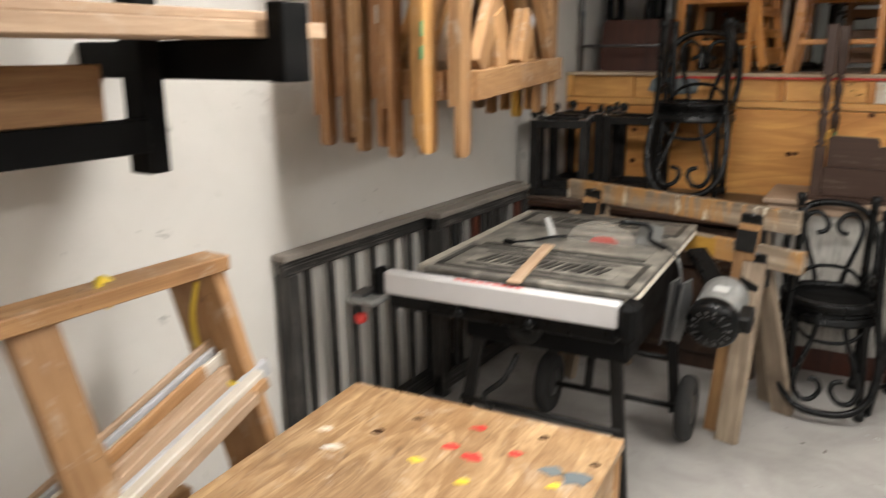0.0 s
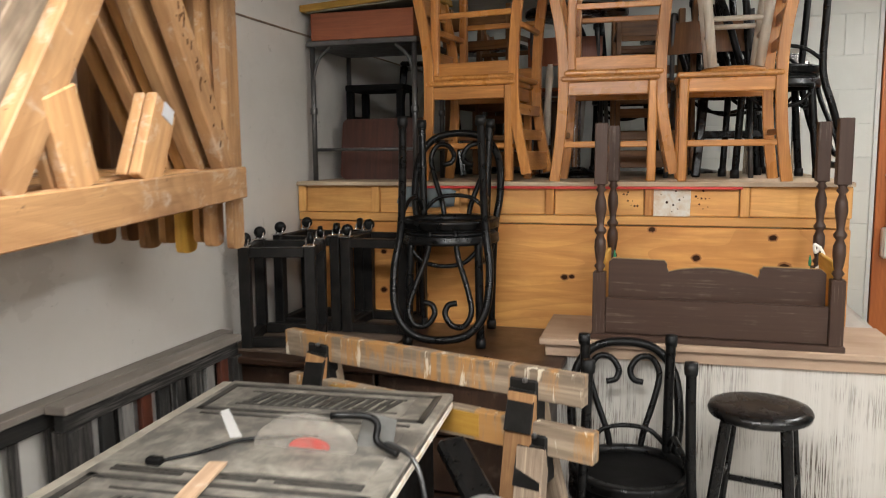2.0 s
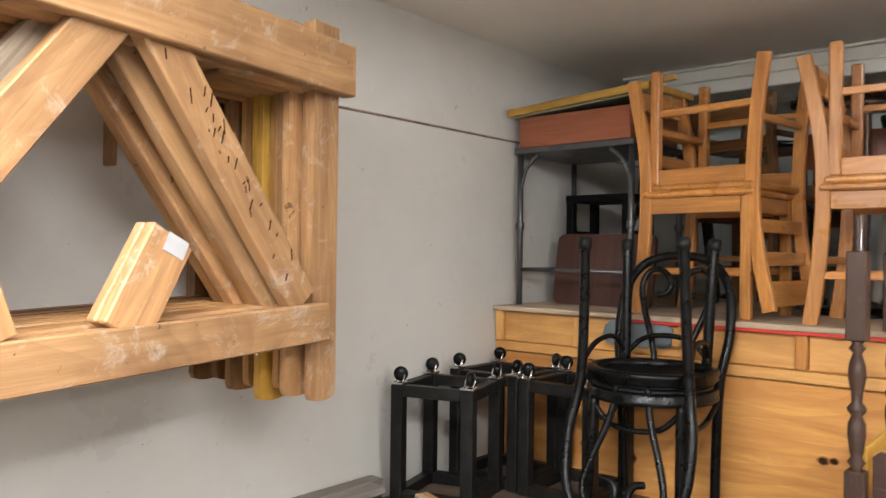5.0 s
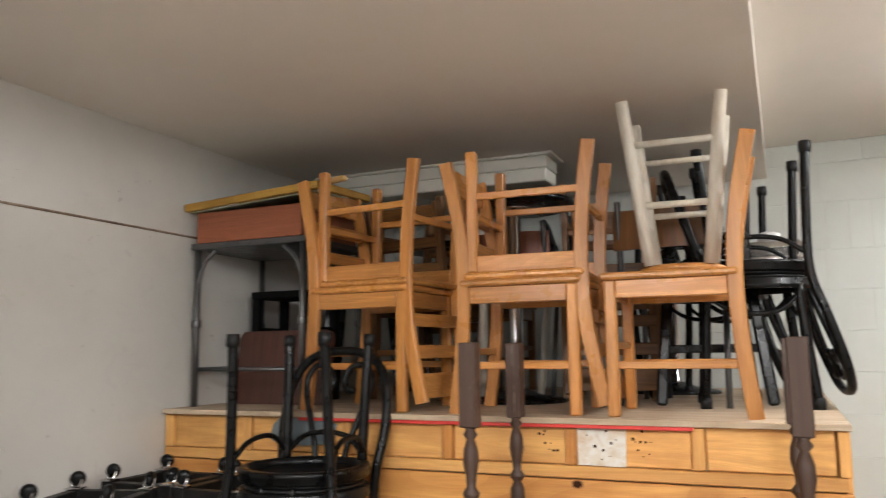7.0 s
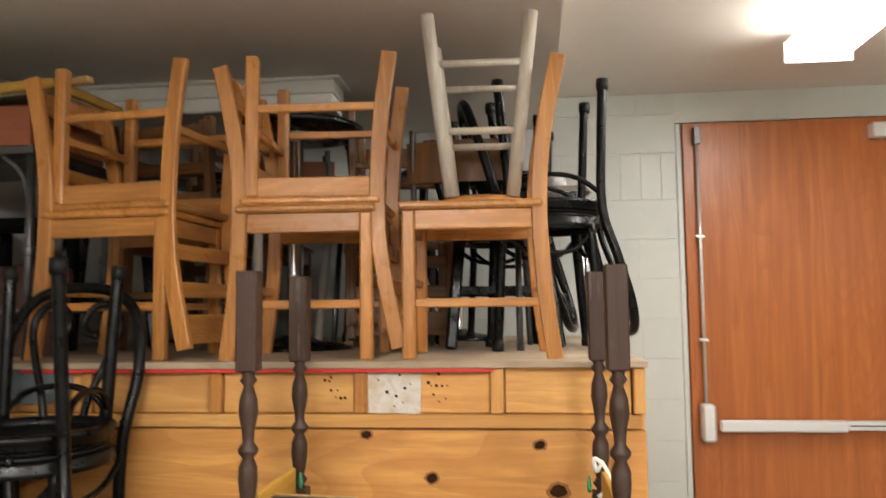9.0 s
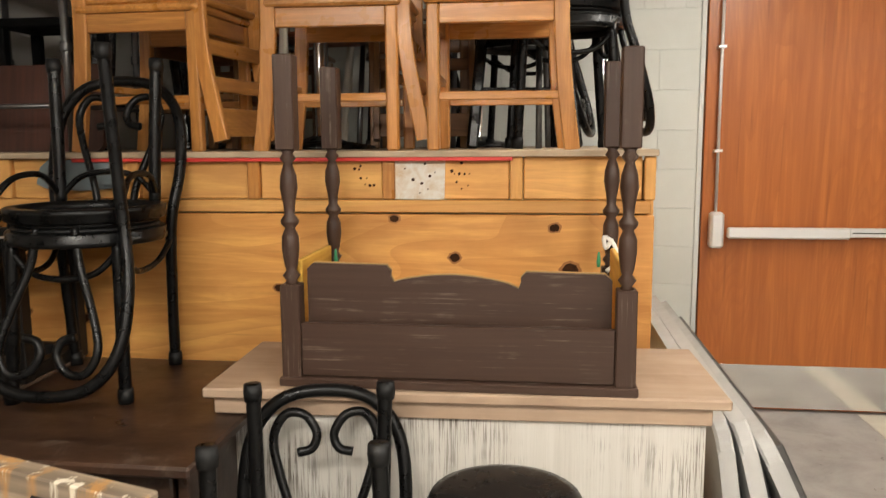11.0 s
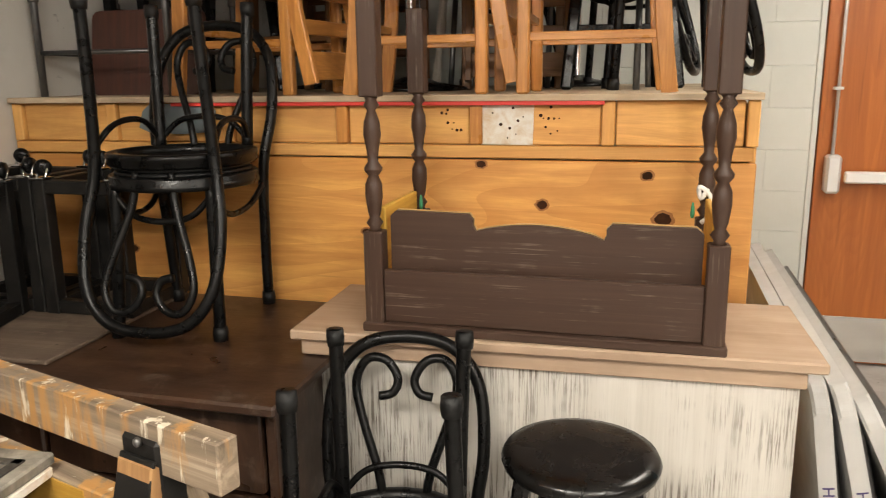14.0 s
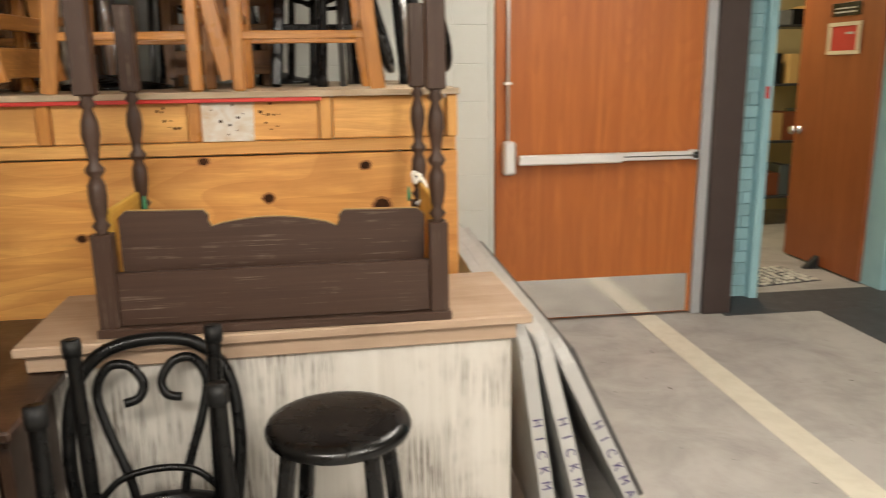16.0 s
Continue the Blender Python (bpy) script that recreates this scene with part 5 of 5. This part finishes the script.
sawhorse((-1.41, 3.43), (-0.352, 3.115), 0.908, ((-1.36, 3.24), (-0.57, 3.0)), ((-1.18, 3.53), (-0.43, 3.41)), DRIPPED, "weathered sawhorse with paint drips and black brackets", PINE_OLD)
sawhorse((-1.38, 3.39), (-0.318, 3.075), 0.765, ((-1.3, 3.2), (-0.51, 2.93)), ((-1.12, 3.5), (-0.36, 3.32)), DRIPPED, "yellow-stained sawhorse nested under another", GREYWOOD)
lower = bpy.data.objects["sawhorse.001"]
stick("yellow_stain", (-1.2, 3.31, 0.723), (-0.66, 3.156, 0.723), 0.006, 0.07, YELLOWWOOD, lower, bevel=0.001, label="yellow painted side of the beam")

# ---- the plywood work table ----
bench = thing("work_table", pose(-0.79, 1.42, 0, 0, 0, 5.2), "paint-spotted plywood work table", "table")
stick("tabletop", (0, 0, 0.692), (0, -0.78, 0.692), 0.67, 0.024, PLY, bench, bevel=0.003)
for x in (-0.32, 0.32):
    stick("apron", (x, -0.03, 0.624), (x, -0.75, 0.624), 0.02, 0.11, PLY, bench)
    for y in (-0.04, -0.73):
        stick("leg", (x * 0.95, y, 0), (x * 0.95, y, 0.678), 0.06, 0.04, LUMBER, bench)
for y in (-0.02, -0.76):
    stick("apron", (-0.3, y, 0.624), (0.3, y, 0.624), 0.02, 0.11, PLY, bench)
drops = ((0.04, -0.09, 0.02, RED), (0.08, -0.21, 0.03, RED), (0.02, -0.19, 0.022, RED), (0.15, -0.16, 0.02, RED), (-0.02, -0.27, 0.018, YELLOW), (0.26, -0.24, 0.017, YELLOW), (0.29, -0.2, 0.04, BLUEGREY), (0.24, -0.19, 0.03, BLUEGREY), (0.1, -0.3, 0.02, YELLOW), (-0.2, -0.3, 0.025, WHITEPATCH), (-0.26, -0.24, 0.02, WHITEPATCH), (-0.1, -0.11, 0.012, KNOT), (0.18, -0.07, 0.014, KNOT), (-0.15, -0.2, 0.018, KNOT), (0.31, -0.13, 0.012, KNOT))
for x, y, r, mt in drops:
    r *= 0.62
    n = 11
    outline = [(r * rng.uniform(0.55, 1.3) * math.cos(2 * math.pi * i / n) * 1.4, r * rng.uniform(0.5, 1.2) * math.sin(2 * math.pi * i / n)) for i in range(n)]
    plate("paint_spot", outline, 0.001, mt, bench, m=pose(x, y, 0.7041, -90, 0, 20) @ pose(0, -0.001, 0))

# ---- the offcut crate leaning on the wall ----
crate = thing("offcut_rack", Matrix.Diagonal((1, 1, 0.98, 1)), "open pine rack full of wood offcuts", "rack")
def cpoint(s, z):
    """A point of the leaning front: s along the wall, z up."""
    return (-1.20 - 0.245 * z, s, z)
for y in (1.25, 0.78, 0.3):
    lower_end, upper_end = cpoint(y + 0.09, 0.0), cpoint(y, 1.0)
    if y > 1:
        stick("side_board", (lower_end[0] - 0.08, lower_end[1], 0.0), (upper_end[0] - 0.08, upper_end[1], 1.0), 0.038, 0.19, LUMBER, crate, up=(1, 0, 0))
    else:
        stick("upright", lower_end, upper_end, 0.1, 0.036, LUMBER, crate, up=(1, 0, 0))
    stick("foot_board", (-1.14, y, 0.02), (-1.66, y, 0.02), 0.036, 0.06, LUMBER, crate)
stick("top_bar", cpoint(1.27, 1.02), cpoint(0.28, 1.02), 0.09, 0.038, LUMBER, crate)
stick("mid_bar", cpoint(1.23, 0.42), cpoint(0.3, 0.42), 0.036, 0.08, LUMBER, crate)
stick("back_bar", (-1.62, 1.25, 0.3), (-1.62, 0.3, 0.3), 0.036, 0.08, LUMBER, crate)
pipe("strap", [(-1.45, 1.2, 0.98), (-1.5, 1.22, 0.86), (-1.48, 1.24, 0.74), (-1.36, 1.285, 0.7), (-1.33, 1.24, 0.71), (-1.4, 1.2, 0.73)], 0.006, YELLOW, crate, seg=6, label="yellow strap")
pipe("strap", [(-1.46, 0.98, 1.03), (-1.45, 0.96, 0.99), (-1.44, 0.94, 1.03), (-1.47, 0.96, 1.045)], 0.01, YELLOW, crate, closed=True, seg=6)
for k in range(10):
    x = -1.3 - 0.019 * k - rng.uniform(0, 0.008)
    y1 = 1.2 + rng.uniform(-0.06, 0.14)
    z1 = 0.645 + 0.009 * k + rng.uniform(-0.006, 0.012)
    off = thing("offcut", pose(0, 0, 0), "narrow pale wood offcut in the rack", "offcut", "wood offcuts")
    stick("strip", (x + 0.05, 0.25 + rng.uniform(0, 0.1), z1 - 0.26), (x, y1, z1 + 0.04), rng.choice((0.012, 0.02, 0.03)), rng.choice((0.03, 0.045, 0.06)), (PALE, LUMBER, WHITEWOOD, PALEGREY, PALE)[k % 5], off)

# ---- the black lumber rack on the wall ----
lum = thing("lumber_rack", pose(0, 0.03, -0.024), "black painted timber wall rack for boards", "rack")
for y in (1.19, 0.42, -0.4):
    stick("upright", (-1.53, y - 0.055, 1.25), (-1.53, y - 0.055, 2.3), 0.06, 0.07, BLACKWOOD, lum, up=(1, 0, 0))
    stick("wall_arm", (WALL_X, y - 0.055, 2.2), (-1.5, y - 0.055, 2.2), 0.055, 0.07, BLACKWOOD, lum)
    for z in (1.505, 1.29) if y < 1 else (1.505,):
        stick("arm", (WALL_X, y + 0.02, z), (-1.14, y + 0.02, z), 0.075, 0.085, BLACKWOOD, lum)
        stick("arm_stop", (-1.15, y + 0.02, z - 0.045), (-1.15, y + 0.02, z + 0.115), 0.045, 0.08, BLACKWOOD, lum)
stick("ledge", (-1.5, -0.9, 1.34), (-1.5, 1.1, 1.34), 0.05, 0.075, BLACKWOOD, lum)
for k, (x, w, h, z, y1) in enumerate(((-1.22, 0.09, 0.035, 1.566, 1.36), (-1.33, 0.1, 0.035, 1.566, 1.3), (-1.45, 0.1, 0.03, 1.564, 1.32), (-1.27, 0.12, 0.02, 1.594, 1.26))):
    bd = thing("board", pose(0, 0.03, -0.024), "long pale pine board lying on the wall rack", "board", "boards on the rack")
    stick("plank", (x, -1.2, z), (x, y1, z), w, h, PALE, bd)
bd = thing("board", pose(0, 0.03, -0.024), "wide pine plank standing on the rack ledge", "board", "boards on the rack")
stick("plank", (-1.5, -0.9, 1.438), (-1.5, 1.0, 1.438), 0.03, 0.12, PINE_OLD, bd)


# ---- white folding tables leaning at the counter's end ----
def folding_table(x_top, z_top, x_bot, letters, label):
    ft = thing("folding_table", pose(0, 0, 0), label, "folding table", "white folding tables")
    lean = math.degrees(math.atan2(x_bot - x_top, z_top))
    L, H, R = 1.78, math.hypot(x_bot - x_top, z_top), 0.07
    pts = []
    for cx, cz, a0 in ((L - R, H - R, 0), (R, H - R, 90), (R, R, 180), (L - R, R, 270)):
        pts += [(cx + R * math.cos(math.radians(a0 + 15 * i)), cz + R * math.sin(math.radians(a0 + 15 * i))) for i in range(7)]
    m = pose(x_bot, 4.07, 0, 0, -lean, 0) @ pose(0, 0, 0, 0, 0, 90)
    plate("tabletop", pts, 0.042, PLASTIC, ft, m=m, bevel=0.007)
    block("under_frame", 0.12, L - 0.12, -0.03, -0.004, 0.08, H - 0.08, STEEL_GREY, ft, 0.004, m=m)
    for i, c in enumerate(letters):
        data = bpy.data.curves.new("lettering", "FONT")
        data.body, data.size, data.extrude, data.align_x, data.align_y = c, 0.04, 0.0006, "CENTER", "CENTER"
        data.materials.append(INK)
        tx = new("lettering", data)
        tx.parent = ft
        tx.matrix_basis = m @ pose(-0.0012, 0.021, H * 0.62 - i * 0.052, 0, -90, 0) @ pose(0, 0, 0, 0, 0, 90) @ pose(0, 0, 0, 0, 0, 90)
    return ft


folding_table(0.685, 0.69, 0.785, "HICKMAN", "white plastic folding table leaning by the counter")
folding_table(0.735, 0.69, 0.905, "HICKMAN", "white plastic folding table leaning on another table")
folding_table(0.785, 0.665, 1.10, "HICKMAN", "outermost white plastic folding table, leaning flattest")

# ---- the storeroom beyond the open door ----
store = thing("storage_shelf", pose(3.8, 8.5, 0), "steel storage shelf crowded with odds and ends", "shelf")
for x in (0, 0.8):
    for y in (0, 0.4):
        stick("post", (x, y, 0), (x, y, 2.0), 0.03, 0.03, STEEL_GREY, store)
for z in (0.25, 0.75, 1.25, 1.75):
    block("shelf", -0.01, 0.81, -0.01, 0.41, z, z + 0.02, STEEL_GREY, store)
for k in range(18):
    z = (0.27, 0.77, 1.27, 1.77)[k % 4]
    w, h = rng.uniform(0.08, 0.2), rng.uniform(0.1, 0.3)
    x = 3.82 + (k // 4) * 0.155
    bx = thing("box", pose(x, 8.55, z), "small box on the storage shelf", "box", "boxes on the storage shelf")
    block("carton", 0, min(w, 0.15), 0, 0.25, 0, h, (CHIP, STEEL_DARK, LIGHTGREY, BLUEGREY, DRAWER)[k % 5], bx)
bin_ob = thing("rubber_wedge", pose(3.5, 7.0, 0), "dark rubber door wedge holding the open door", "door stop")
plate("wedge", [(0, 0), (0.1, 0), (0.1, 0.09), (0.02, 0.02)], 0.05, RUBBER, bin_ob, m=pose(-0.06, 0, 0))
pebbles = thing("pebble_mat", pose(3.07, 6.86, 0, 0, 0, 8), "pale pebble mat on the storeroom floor", "mat")
block("backing", -0.27, 0.27, -0.2, 0.2, 0.0, 0.006, DARKFLOOR, pebbles, 0.002)
for i in range(9):
    for j in range(7):
        r = rng.uniform(0.019, 0.029)
        x, y = -0.235 + 0.058 * i + rng.uniform(-0.008, 0.008), -0.17 + 0.057 * j + rng.uniform(-0.008, 0.008)
        turned("pebble", [(r, 0.006), (r * 0.95, 0.012), (r * 0.6, 0.017), (0.003, 0.018)], PALESTONE, pebbles, 9, m=pose(x, y, 0, 0, 0, rng.uniform(0, 180)) @ Matrix.Diagonal((1, 0.75, 1, 1)))

# ---- small litter on the concrete ----
for k in range(22):
    x, y = (rng.uniform(0.9, 2.6), rng.uniform(3.8, 6.0)) if k % 2 else (rng.uniform(-0.4, 0.4), rng.uniform(2.2, 3.4))
    bt = thing("paper_scrap", pose(x, y, 0, 0, 0, rng.uniform(0, 180)), "tiny pale scrap of litter on the floor", "litter", "floor litter")
    plate("scrap", [(0, 0), (rng.uniform(0.008, 0.022), 0.002), (0.012, 0.008), (0.003, 0.007)], 0.0015, PLASTIC if k % 3 else KNOT, bt, m=pose(0, 0, 0.0017, -90, 0, 0))

# ---- blocks and bricks ----
BLOCK_MESH = {}


def brick(parent, x0, x1, z0, z1, y0, y1, material, name):
    key = (round(x1 - x0, 3), round(z1 - z0, 3), material.name)
    if key not in BLOCK_MESH:
        bm = add_box(bmesh.new(), 0, x1 - x0, 0, y1 - y0, 0, z1 - z0, 0.0012)
        me = bpy.data.meshes.new(name)
        bm.to_mesh(me)
        bm.free()
        me.materials.append(material)
        BLOCK_MESH[key] = me
    ob = new(name, BLOCK_MESH[key])
    ob.parent = parent
    ob.location = (x0, y0, z0)


COURSES = [0.0] + [0.065 + 0.2 * k for k in range(11)] + [2.303, 2.502, 2.608]
for row, (z0, z1) in enumerate(zip(COURSES, COURSES[1:])):
    step = 0.401 if row != 11 else 0.101
    left, x = WALL_X + 0.002, WALL_X + (0.2 if row % 2 else 0.4)
    while left < DOOR_L - 0.04:
        right = min(x, DOOR_L - 0.031)
        if (row >= 6 or left > 0.1) and right - left > 0.03:
            top = z1 - 0.003 if right > 0.343 else min(z1 - 0.003, SOFFIT_Z - 0.002)
            if top - z0 > 0.02:
                brick(wall_far, left, right - 0.003, z0, top, FAR_Y, FAR_Y + 0.0028, BLOCKPAINT, "block")
        left, x = x, x + step
for row in range(33):
    z0 = row * 0.075
    for a, b in (((2.372, 2.53), (2.535, 2.678)) if row % 2 else ((2.372, 2.45), (2.455, 2.61), (2.615, 2.678))):
        brick(wall_blue, a, b, z0 + 0.003, z0 + 0.072, 6.455, 6.4695, BLUEPAINT, "brick")
